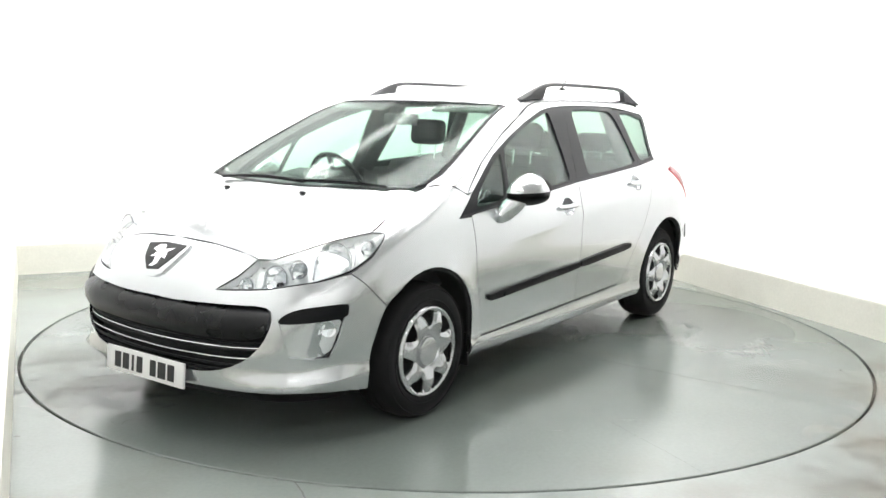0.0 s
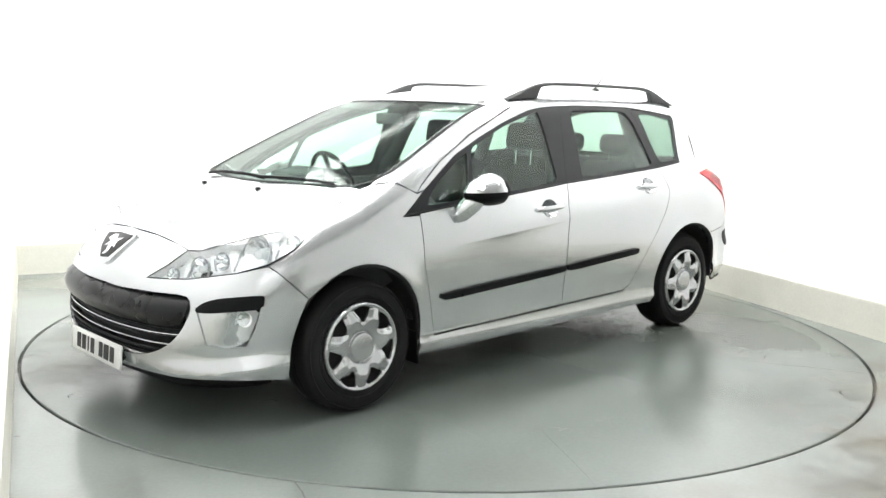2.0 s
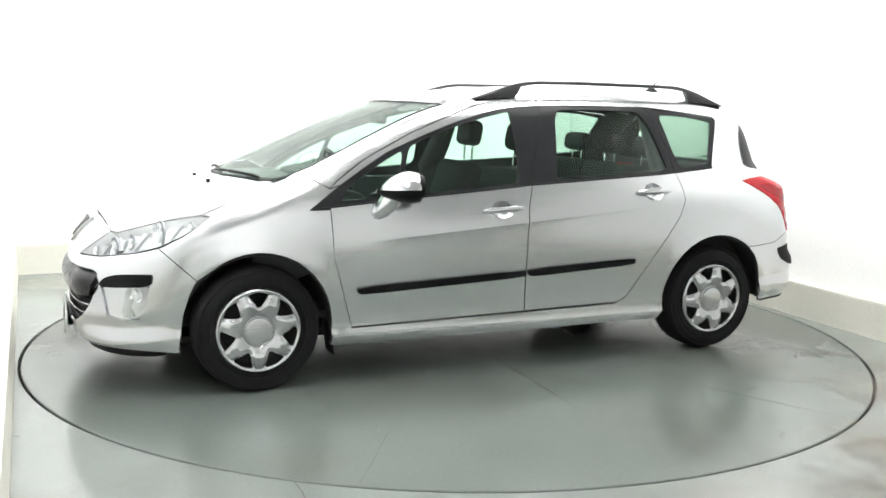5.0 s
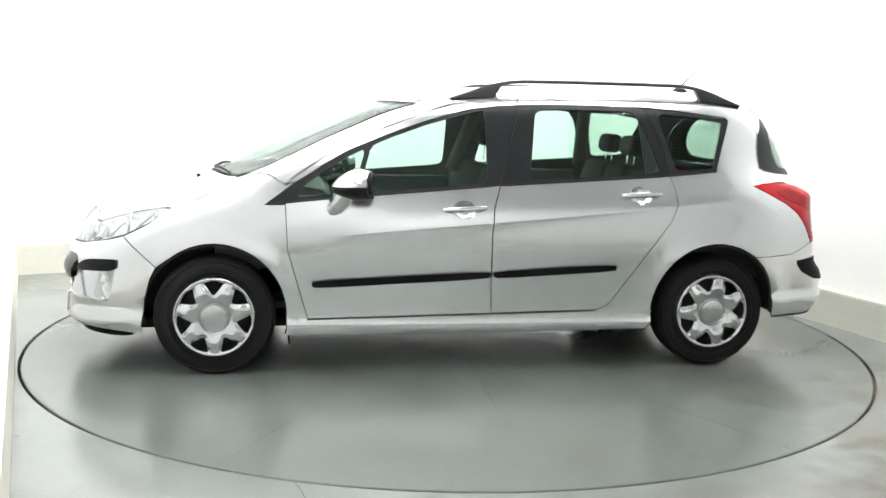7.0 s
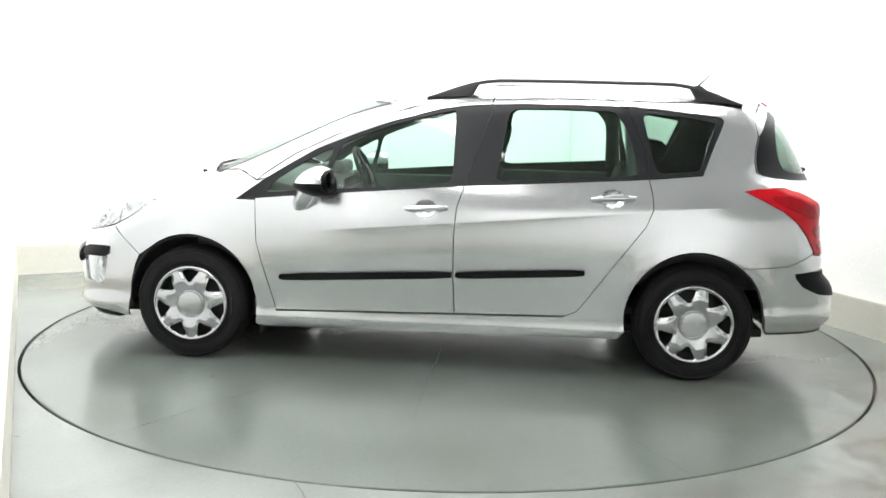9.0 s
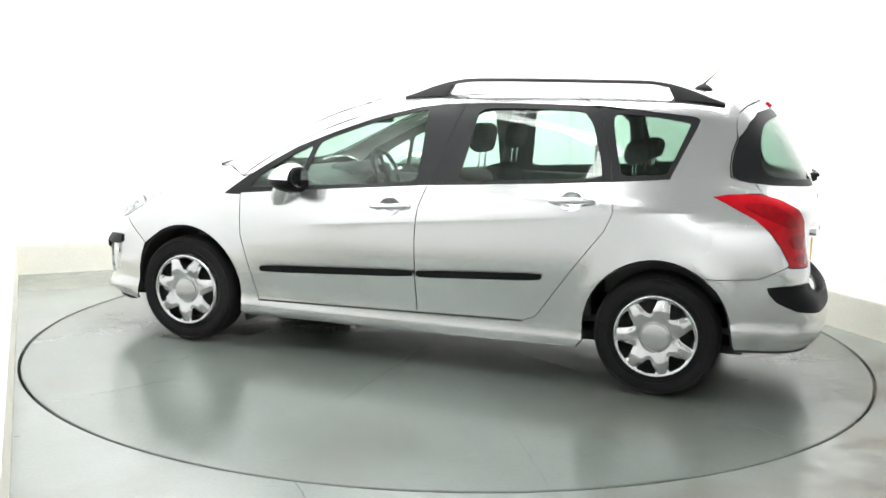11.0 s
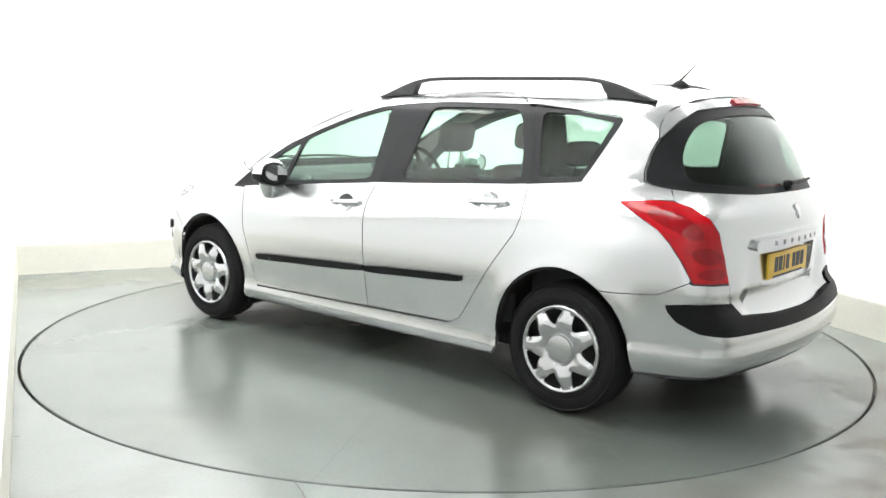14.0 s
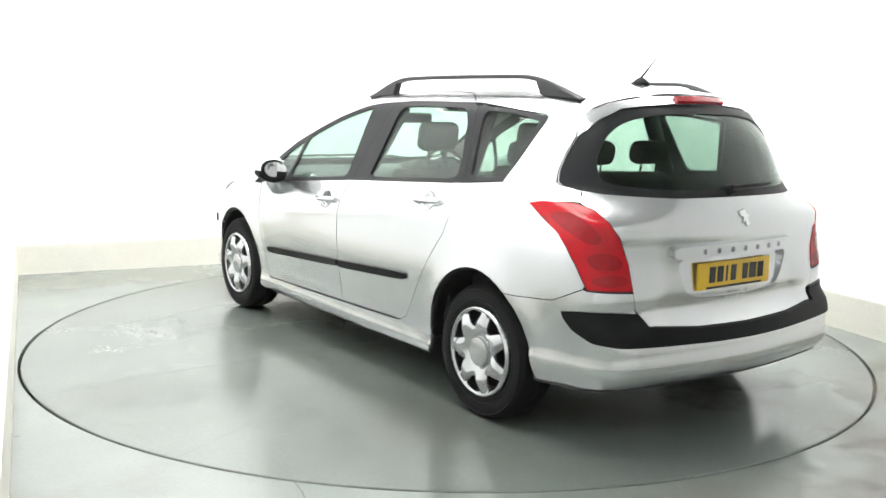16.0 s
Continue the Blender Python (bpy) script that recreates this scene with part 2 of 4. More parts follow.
def studio_lights():
    # long strip softboxes over the car, side by side
    first = light_panel("ceiling_light", "long lit strip softbox on the studio ceiling", "ceiling light", "studio ceiling lights", 4.2, .6, DIFFUSER)
    turn = math.degrees(math.atan2(BACK_A.y, BACK_A.x))
    first.matrix_basis = pose(-.3, .45, 3.555, 0, 0, turn)
    copy_thing(first, pose(.35, -.85, 3.555, 0, 0, turn))
    # added, unseen wall washers: a long strip before each lit wall, tilted at it
    n, e, w = Vector((-BACK_A.y, BACK_A.x)), Vector((-RIGHT_A.y, RIGHT_A.x)), Vector((LEFT_A.y, -LEFT_A.x))
    corner = meet(BACK_L, BACK_A, RIGHT_P, RIGHT_A)
    near = meet(BACK_L + LEFT_A * 8.9, BACK_A, RIGHT_P, RIGHT_A)
    for p, out, long in ((BACK_L + BACK_A * 3.1, n, 5.6), (corner + RIGHT_A * 2.6, e, 4.4), (BACK_L + LEFT_A * 3.2, w, 4.4), (near - BACK_A * 4.2, -n, 3.2)):
        wash = light_panel("added_wall_washer", "unseen strip softbox, added to brighten the studio wall it is tilted at", "studio light", "wall washers", long, .5, WASH)
        at = p - out * 1.2
        wash.matrix_basis = look((at.x, at.y, 3.25), (p.x + out.x * .1, p.y + out.y * .1, 1.15))


build_room()
turntable = build_turntable()
studio_lights()


# ---- the car's outer form: one implicit surface, zero on the skin, in the car's own space (x ahead, y to its left) ----
def spline(xs, ys):
    """A smooth curve through knots, evaluated on arrays."""
    xs, ys = np.array(xs, float), np.array(ys, float)
    d = np.gradient(ys, xs)

    def curve(x):
        x = np.clip(x, xs[0], xs[-1])
        i = np.clip(np.searchsorted(xs, x) - 1, 0, len(xs) - 2)
        h = xs[i + 1] - xs[i]
        s = (x - xs[i]) / h
        return (ys[i] * (1 + 2 * s) * (1 - s) ** 2 + d[i] * h * s * (1 - s) ** 2
                + ys[i + 1] * s * s * (3 - 2 * s) + d[i + 1] * h * s * s * (s - 1))
    return curve


SECTION = spline([.10, .17, .215, .25, .29, .35, .45, .55, .65, .75, .84, .90, .96, 1.0, 1.1, 1.2, 1.3, 1.38, 1.44, 1.6],
                 [.74, .81, .853, .861, .855, .857, .869, .881, .888, .884, .870, .8565, .8385, .8215, .779, .736, .692, .652, .615, .50])
TAPER_LOW = spline([-2.3, -2.0, -1.85, -1.6, -1.3, -.8, 0, .9, 1.3, 1.6, 1.85, 2.1, 2.3],
                   [.16, .085, .05, .0, -.004, .0, 0, .016, .025, .045, .072, .14, .2])
TAPER_HIGH = spline([-2.3, -2.0, -1.7, -1.45, -1.1, -.6, 0, .5, 1.1, 1.5, 2.2],
                    [.25, .16, .085, .042, .018, .004, 0, .006, .015, .05, .2])
TOP = spline([-2.3, -1.95, -1.8, -1.6, -1.4, -.9, -.4, .1, .36, .48, .7, .95, 1.2, 1.36, 1.45, 1.6, 1.8, 2.0, 2.1, 2.2, 2.3],
             [1.37, 1.455, 1.482, 1.510, 1.528, 1.542, 1.535, 1.500, 1.46, 1.425, 1.335, 1.226, 1.112, 1.035, 1.003, .962, .912, .848, .806, .74, .65])
CROWN = spline([-2.2, -1.0, .3, 1.25, 1.5, 1.9, 2.1], [.20, .21, .16, .17, .17, .34, .5])
NOSE = spline([.12, .2, .3, .45, .58, .65, .74, .80, .9], [2.07, 2.17, 2.20, 2.20, 2.19, 2.17, 2.135, 2.10, 2.0])
TAIL = spline([.15, .25, .36, .45, .53, .56, .65, .77, .84, .97, 1.04, 1.2, 1.36, 1.45, 1.55],
              [2.03, 2.10, 2.15, 2.15, 2.12, 2.09, 2.085, 2.075, 2.075, 2.068, 2.045, 1.965, 1.87, 1.80, 1.70])
TAIL_BOW = spline([.3, .6, .9, 1.05, 1.3, 1.45], [.16, .15, .2, .16, .14, .35])


def soft_max(a, b, k):
    h = np.maximum(k - np.abs(a - b), 0) / k
    return np.maximum(a, b) + h * h * k / 4


def ramp(x, a, b):
    s = np.clip((x - a) / (b - a), 0, 1)
    return s * s * (3 - 2 * s)


def feature_line(x):
    return .796 - .088 * x


def skin(x, y, z):
    y = np.abs(y)
    up = ramp(z, .80, 1.20)
    over = z - feature_line(x)
    # a feature line low on the doors: a gentle swell down to it, a quick undercut below
    swage = .015 * np.where(over > 0, np.exp(-(over / .13) ** 2), np.exp(-np.abs(over) / .055)) * ramp(x, -1.75, -1.1) * (1 - ramp(x, .35, .9))
    flare = 0
    for wx in (1.354, -1.354):
        r = np.hypot(x - wx, z - .31)
        flare = flare + .016 * np.exp(-((r - .37) / .07) ** 2)
    side = y - (SECTION(z) - TAPER_LOW(x) * (1 - up) - TAPER_HIGH(x) * up + swage + flare)
    top = (z - (TOP(x) - CROWN(x) * y * y)) * .9
    nose = x - (NOSE(z) - .22 * y * y - .9 * np.maximum(y - .4, 0) ** 2)
    tail = -x - (TAIL(z) - TAIL_BOW(z) * y * y - 1.15 * ramp(z, .94, 1.10) * y ** 4)
    return soft_max(soft_max(soft_max(side, top, .08), nose, .14), tail, .12 - .05 * up)


def skin_normal(p):
    e = .004
    n = np.stack([skin(p[:, 0] + e, p[:, 1], p[:, 2]) - skin(p[:, 0] - e, p[:, 1], p[:, 2]),
                  skin(p[:, 0], p[:, 1] + e, p[:, 2]) - skin(p[:, 0], p[:, 1] - e, p[:, 2]),
                  skin(p[:, 0], p[:, 1], p[:, 2] + e) - skin(p[:, 0], p[:, 1], p[:, 2] - e)], 1)
    return n / np.maximum(np.linalg.norm(n, axis=1, keepdims=True), 1e-9)


# Ways to reach the skin: straight out from the middle plane, down from above, or outwards from an upright axis.
FRONT_AXIS, REAR_AXIS = 1.25, -1.25


def reach(mode, q):
    q = np.asarray(q, float)
    a, b = q[:, 0], q[:, 1]
    if mode == "side":
        o, d, far = np.stack([a, 0 * a, b], 1), np.array([[0, 1.0, 0]]), 1.2
    elif mode == "top":
        o, d, far = np.stack([a, b, 0 * a + .45], 1), np.array([[0, 0, 1.0]]), 1.3
    elif mode == "front":
        o, d, far = np.stack([0 * a + FRONT_AXIS, 0 * a, b], 1), np.stack([np.cos(a), np.sin(a), 0 * a], 1), 1.4
    else:
        o, d, far = np.stack([0 * a + REAR_AXIS, 0 * a, b], 1), np.stack([-np.cos(a), np.sin(a), 0 * a], 1), 1.4
    lo, hi = np.zeros(len(a)), np.full(len(a), far)
    for _ in range(36):
        m = (lo + hi) / 2
        p = o + d * m[:, None]
        inside = skin(p[:, 0], p[:, 1], p[:, 2]) < 0
        lo, hi = np.where(inside, m, lo), np.where(inside, hi, m)
    return o + d * lo[:, None]


# ---- body panels: an outline drawn on the skin, filled, lifted to the skin and given thickness ----
from mathutils.geometry import delaunay_2d_cdt
ARC = .85


def flat(mode, p):
    """Where a point near the skin lies in a mode's own plane."""
    x, y, z = p
    if mode == "side":
        return (x, z)
    if mode == "top":
        return (x, y)
    return (math.atan2(y, x - FRONT_AXIS) * ARC, z) if mode == "front" else (math.atan2(y, REAR_AXIS - x) * ARC, z)


def lifted(mode, q):
    q = np.array(q, float)
    if mode in ("front", "rear"):
        q = q * [1 / ARC, 1]
    return reach(mode, q)


def drawn(mode, pts, both=False):
    """An outline from points near the skin; both: mirrored to the car's other side as well."""
    out = [flat(mode, p) for p in pts]
    if both:
        out += [flat(mode, (x, -y, z)) for x, y, z in reversed(pts) if abs(y) > 1e-6]
    return out


def rounded(outline, times=2, cut=.25):
    p = np.array(outline, float)
    for _ in range(times):
        q = np.roll(p, -1, 0)
        p = np.stack([p * (1 - cut) + q * cut, p * cut + q * (1 - cut)], 1).reshape(-1, 2)
    return p


def resampled(outline, step):
    p = np.array(outline, float)
    out = []
    for a, b in zip(p, np.roll(p, -1, 0)):
        n = max(1, int(round(np.linalg.norm(b - a) / step)))
        out += [a + (b - a) * i / n for i in range(n)]
    return np.array(out)


def shrunk(p, d):
    a, b = p - np.roll(p, 1, 0), np.roll(p, -1, 0) - p
    area = np.sum(p[:, 0] * np.roll(p[:, 1], -1) - np.roll(p[:, 0], -1) * p[:, 1])
    t = a / np.maximum(np.linalg.norm(a, axis=1, keepdims=True), 1e-9) + b / np.maximum(np.linalg.norm(b, axis=1, keepdims=True), 1e-9)
    t = t / np.maximum(np.linalg.norm(t, axis=1, keepdims=True), 1e-9)
    return p + np.stack([-t[:, 1], t[:, 0]], 1) * d * np.sign(area)


def within(p, poly):
    x, y = p[:, 0][:, None], p[:, 1][:, None]
    a, b = poly, np.roll(poly, -1, 0)
    cross = (a[:, 1] > y) != (b[:, 1] > y)
    at = a[:, 0] + (y - a[:, 1]) * (b[:, 0] - a[:, 0]) / np.where(b[:, 1] == a[:, 1], 1e-12, b[:, 1] - a[:, 1])
    return (np.sum(cross & (x < at), 1) % 2) == 1


def fill(outline, holes, step, rows=None):
    rings = [outline, *holes]
    lo, hi = outline.min(0), outline.max(0)
    gx, gy = np.meshgrid(np.arange(lo[0] + step / 2, hi[0], step), np.arange(lo[1] + step / 2, hi[1], step))
    gx[::2] += step / 2
    g = np.stack([gx.ravel(), gy.ravel()], 1)
    if rows is not None:
        g = np.concatenate([g[np.abs(g[:, 1] - feature_line(g[:, 0])) > .07], rows])
    keep = within(g, outline)
    for h in holes:
        keep &= ~within(g, h)
    g = g[keep]
    edge = np.concatenate(rings)
    if len(g):
        near = np.min(np.linalg.norm(g[:, None] - edge[None], axis=2), axis=1) > (step * .45 if rows is None else .004)
        g = g[near]
    pts = np.concatenate([edge, g])
    edges, k = [], 0
    for r in rings:
        edges += [(k + i, k + (i + 1) % len(r)) for i in range(len(r))]
        k += len(r)
    v, _, f, _, _, _ = delaunay_2d_cdt([Vector(p) for p in pts], edges, [], 0, 1e-6)
    v = np.array([tuple(q) for q in v])
    f = np.array([t for t in f if len(t) == 3])
    c = v[f].mean(1)
    ok = within(c, outline)
    for h in holes:
        ok &= ~within(c, h)
    f = f[ok]
    e = np.sort(np.concatenate([f[:, [0, 1]], f[:, [1, 2]], f[:, [2, 0]]]), axis=1)
    return v, f, e


def border(f):
    """The edges with one face, in that face's order."""
    seen = {}
    for t in f:
        for i in range(3):
            a, b = int(t[i]), int(t[(i + 1) % 3])
            seen.setdefault((min(a, b), max(a, b)), []).append((a, b))
    return [s[0] for s in seen.values() if len(s) == 1]


def panel(name, outline, mode, parent, mat, label="", holes=(), step=.04, gap=.0026, thick=.010, lift=0.0, back=None, flip=False, soft=0, bulge=None):
    o = np.array(outline, float)
    if soft:
        o = rounded(o, soft)
    o = shrunk(resampled(o, step * .6), gap)
    hs = [resampled(np.array(h, float), step * .6) for h in holes]
    rows = None
    if mode == "side" and mat is PAINT and step >= .03:                  # finer rows along the doors' feature line
        xs = np.arange(o[:, 0].min(), o[:, 0].max(), .02)
        rows = np.concatenate([np.stack([xs, feature_line(xs) + d], 1) for d in (-.06, -.042, -.028, -.016, -.008, -.003, .003, .012, .03, .055)])
    v, f, _ = fill(o, hs, step, rows)
    p = lifted(mode, v)
    n = skin_normal(p)
    if bulge is not None:
        p = p + n * bulge(v)[:, None]
    outer = p + n * lift
    # facing outwards
    fn = np.cross(outer[f[:, 1]] - outer[f[:, 0]], outer[f[:, 2]] - outer[f[:, 0]])
    wrong = np.sum(fn * n[f[:, 0]], 1) < 0
    f[wrong] = f[wrong][:, ::-1]
    inner = outer - n * thick
    face = n
    if bulge is not None:                                    # worked surfaces shade by their own form
        fn = np.cross(outer[f[:, 1]] - outer[f[:, 0]], outer[f[:, 2]] - outer[f[:, 0]])
        face = np.zeros_like(n)
        for c in range(3):
            np.add.at(face, f[:, c], fn)
        face = face / np.maximum(np.linalg.norm(face, axis=1, keepdims=True), 1e-9)
    rim = border(f)
    k = len(v)
    verts, norms = [outer, inner], [face, -n]
    faces = [tuple(t) for t in f] + [tuple(k + t[::-1]) for t in f]
    index = [0] * len(f) + [1] * len(f)
    ra, rb = np.array([e[0] for e in rim]), np.array([e[1] for e in rim])
    side = np.cross(outer[rb] - outer[ra], n[ra])
    side /= np.maximum(np.linalg.norm(side, axis=1, keepdims=True), 1e-9)
    verts += [outer[ra], outer[rb], inner[rb], inner[ra]]
    norms += [side] * 4
    m = len(rim)
    for i in range(m):
        faces.append((2 * k + m + i, 2 * k + i, 2 * k + 3 * m + i, 2 * k + 2 * m + i))
        index.append(0)
    verts, norms = np.concatenate(verts), np.concatenate(norms)
    if flip:
        verts, norms = verts * [1, -1, 1], norms * [1, -1, 1]
        faces = [t[::-1] for t in faces]
    ob = part_raw(name, verts, faces, mat, parent, label, True, norms, [mat, back or mat], index)
    return ob


def shut_line(outline, mode, parent, flip=False, wide=.0048, deep=.006, closed=True):
    """The dark seam under a panel's edge."""
    o = resampled(np.array(outline, float), .03)
    if not closed:
        o = o[:int(np.argmin(np.linalg.norm(o - np.array(outline[-1], float), axis=1))) + 1]
    long = o if closed else np.concatenate([[2 * o[0] - o[1]], o, [2 * o[-1] - o[-2]]])
    a, b = shrunk(long, -wide), shrunk(long, wide)
    if not closed:
        a, b = a[1:-1], b[1:-1]
    pa, pb = lifted(mode, a), lifted(mode, b)
    pa, pb = pa - skin_normal(pa) * deep, pb - skin_normal(pb) * deep
    k = len(o)
    v = np.concatenate([pa, pb])
    if flip:
        v = v * [1, -1, 1]
    f = [(i, (i + 1) % k, k + (i + 1) % k, k + i) for i in range(k if closed else k - 1)]
    return part_raw("seal", v, f, SEAL, parent)


# ---- the car ----
car = thing("estate_car", "silver five-door estate car with black trim, parked on the turntable", "car")


def arc(cx, cz, rx, rz, a0, a1, n=14):
    return [(cx + rx * math.cos(radians(a0 + (a1 - a0) * i / n)), cz + rz * math.sin(radians(a0 + (a1 - a0) * i / n))) for i in range(n + 1)]


BELT_F, BELT_B, BELT_R, BELT_Q = (1.10, .886), (-.126, .994), (-1.081, 1.052), (-1.358, 1.079)
DOOR_FRONT = [(.995, .895), (.983, .657), (.935, .479), (.881, .289)]
DOOR_SPLIT = [(-.091, .313), (-.081, .50), (-.079, .728), (-.09, .88), (-.126, .994)]
DOOR_REAR = [(-.675, .325), (-.735, .350), (-.769, .395), (-.922, .616), (-1.069, .814), (-1.104, .901), (-1.098, .98), (-1.081, 1.052)]
ARCH_F = arc(1.350, .315, .362, .376, -17, 197, 22)
ARCH_R = arc(-1.337, .322, .360, .374, -6, 192, 22)
# upper edge of the black window band, front to back, and of the silver door frames above it
BAND_TOP = [(.936, 1.002), (.80, 1.088), (.676, 1.161), (.46, 1.250), (.259, 1.322), (.12, 1.362), (.014, 1.390), (-.12, 1.408), (-.25, 1.417), (-.422, 1.424)]
BAND_TOP_R = [(-.422, 1.424), (-.68, 1.425), (-.929, 1.422), (-1.2, 1.400), (-1.455, 1.374), (-1.475, 1.362)]
CANT_F = [(.99, .99), (.95, 1.025), (.793, 1.133), (.529, 1.263), (.30, 1.352), (.102, 1.419), (-.08, 1.450), (-.264, 1.468)]
CANT_R = [(-.264, 1.468), (-.50, 1.476), (-.726, 1.479), (-.83, 1.472), (-.878, 1.461), (-.943, 1.424)]


LAMP_TOP = [(1.992, .452), (1.96, .505), (1.886, .552), (1.78, .608), (1.69, .664), (1.60, .728), (1.562, .775)]
WING_SEAM = [tuple(p) for p in lifted("side", [(1.80 - .16 * i / 6, .714 - .149 * i / 6) for i in range(7)])]
REAR_SEAM = [tuple(p) for p in lifted("side", [(-1.552, .622), (-1.62, .6215), (-1.70, .625), (-1.76, .628), (-1.80, .632), (-1.84, .650), (-1.885, .672), (-1.925, .693)])]
PILLAR_FOOT = [(1.245, .690), (1.19, .712), (1.10, .765), (1.03, .803)]


def sides(make):
    for flip in (False, True):
        make(flip)


def seen_from(mode, outline2d, to):
    """An outline in one mode's plane, carried over to another's."""
    return [flat(to, p) for p in lifted(mode, outline2d)]


def cup_outline(x, z):
    return [(x + .060 * math.cos(a), z + .001 + .046 * math.sin(a)) for a in np.linspace(0, 2 * math.pi, 24, endpoint=False)]


def doors(flip):
    front = DOOR_FRONT + DOOR_SPLIT + [(.2, .969), (.556, .9395)]
    d = panel("front_door", front, "side", car, PAINT, "silver front door with a black rubbing strip", [cup_outline(.070, .868)], back=TRIM, flip=flip)
    shut_line(front, "side", d, flip)
    rear = DOOR_SPLIT[::-1] + DOOR_REAR + [(-.6, 1.023)]
    r = panel("rear_door", rear, "side", car, PAINT, "silver rear door with a black rubbing strip", [cup_outline(-.895, .948)], back=TRIM, flip=flip)
    shut_line(rear, "side", r, flip)
    # silver frames above the windows
    fr = CANT_F + BAND_TOP[8::-1]
    panel("door_frame", fr, "side", d, PAINT, back=TRIM, flip=flip, step=.03)
    shut_line(fr, "side", d, flip)
    rr = CANT_R + [(-.929, 1.422), (-.68, 1.425), (-.422, 1.424), (-.25, 1.417)]
    panel("door_frame", rr, "side", r, PAINT, back=TRIM, flip=flip, step=.03)
    shut_line(rr, "side", r, flip)
    # black band round the side windows, with the window openings through it
    ql = [(.90, .985), (.80, 1.056), (.70, 1.118), (.580, 1.180), (.652, .953), (.94, .925)]
    fg = [(.550, 1.192), (.45, 1.235), (.25, 1.308), (.10, 1.350), (-.03, 1.382), (-.060, 1.386), (-.062, 1.20), (-.060, 1.008), (.16, .988), (.36, .972), (.622, .951)]
    rg = [(-.345, 1.398), (-.60, 1.403), (-.90, 1.398), (-.955, 1.33), (-1.00, 1.20), (-1.035, 1.068), (-.60, 1.040), (-.285, 1.022), (-.31, 1.15)]
    qg = [(-1.045, 1.390), (-1.25, 1.380), (-1.432, 1.350), (-1.425, 1.32), (-1.345, 1.105), (-1.320, 1.096), (-1.125, 1.082), (-1.09, 1.20)]
    band_f = [BELT_F] + BAND_TOP[:9] + [(-.262, 1.415), (-.19, 1.20), BELT_B, (.2, .966), (.556, .9365)]
    band_r = [(-.262, 1.417), (-.422, 1.424), (-.68, 1.425), (-.929, 1.422), (-.975, 1.41), (-1.06, 1.20), BELT_R, (-.6, 1.022), BELT_B, (-.19, 1.20)]
    band_q = [(-.975, 1.412), (-1.2, 1.400), (-1.455, 1.374), (-1.475, 1.362), (-1.47, 1.34), BELT_Q, (-1.081, 1.054), (-1.06, 1.20)]
    for own, outline, holes, glass in ((d, band_f, (ql, fg), CAR_GLASS), (r, band_r, (rg,), CAR_GLASS), (car, band_q, (qg,), REAR_GLASS)):
        holes = [rounded(h, 2, .12) for h in holes]
        b = panel("window_surround", outline, "side", own, BLACK, "black window surround", holes, step=.03, gap=.001, lift=-.003, back=TRIM, flip=flip)
        for h in holes:
            panel("window_pane", shrunk(np.array(h), -.012), "side", b if own is car else own, glass, "greenish car window glass", step=.08, gap=0, thick=.004, lift=-.011, flip=flip)
    # belt weather strip
    for own, a in ((d, [(1.09, .889), (.556, .9385), (.2, .968), (-.124, .995)]), (r, [(-.128, .9955), (-.6, 1.0235), (-1.078, 1.053)]), (car, [(-1.084, 1.054), (-1.36, 1.080)])):
        q = lifted("side", resampled(a, .05)[:-max(1, int(np.linalg.norm(np.array(a[-1]) - a[0]) / .05))])
        q = q + skin_normal(q) * .002
        part("weather_strip", tube([tuple(v * ([1, -1, 1] if flip else [1, 1, 1])) for v in q], .0045, 6), BLACK, own)
    # rubbing strips with rounded ends
    for own, x0, x1 in ((d, .862, -.076), (r, -.089, -.768)):
        zc = lambda x: .477 + (.862 - x) * .0535
        tall = .019
        a = [(x0 - .006, zc(x0) - tall * .55), (x0, zc(x0)), (x0 - .012, zc(x0) + tall), ((x0 + x1) / 2, zc((x0 + x1) / 2) + tall), (x1 + .006, zc(x1) + tall),
             (x1, zc(x1)), (x1 + .008, zc(x1) - tall), ((x0 + x1) / 2, zc((x0 + x1) / 2) - tall), (x0 - .03, zc(x0) - tall)]
        panel("rubbing_strip", a, "side", own, PLASTIC, "black grained rubbing strip", step=.02, gap=0, thick=.016, lift=.014, flip=flip, soft=1)
    # handles: a dished cup and a bar over it
    for own, x, z in ((d, .070, .868), (r, -.895, .948)):
        cup = [(x + .062 * math.cos(a), z + .001 + .048 * math.sin(a)) for a in np.linspace(0, 2 * math.pi, 20, endpoint=False)]
        panel("handle_cup", cup, "side", own, PAINT, step=.012, gap=0, thick=.004, lift=.0015, flip=flip,
              bulge=lambda v, x=x, z=z: -.023 * np.clip(1 - ((v[:, 0] - x) / .060) ** 2 - ((v[:, 1] - z) / .046) ** 2, 0, 1) ** .5 + .001)
        bm = bmesh.new()
        rings = []
        for i in range(13):
            s = i / 12
            px = x + .112 - .228 * s
            py = float(lifted("side", [(px, z)])[0, 1])
            hgt = .0145 * (1 - abs(2 * s - 1) ** 6 * .45)
            out = .008 + .018 * (1 - abs(2 * s - 1) ** 2.4)
            pz = z + .006 + .012 * (s - .5)
            ring = [bm.verts.new((px, (py + out + dy * .010) * (-1 if flip else 1), pz + dz * hgt)) for dy, dz in
                    ((-1, -.9), (.2, -1), (.8, -.6), (1, 0), (.8, .6), (.2, 1), (-1, .9))]
            rings.append(ring)
        for p, q in zip(rings, rings[1:]):
            for k in range(7):
                bm.faces.new((p[k], p[(k + 1) % 7], q[(k + 1) % 7], q[k]))
        bm.faces.new(rings[0])
        bm.faces.new(rings[-1])
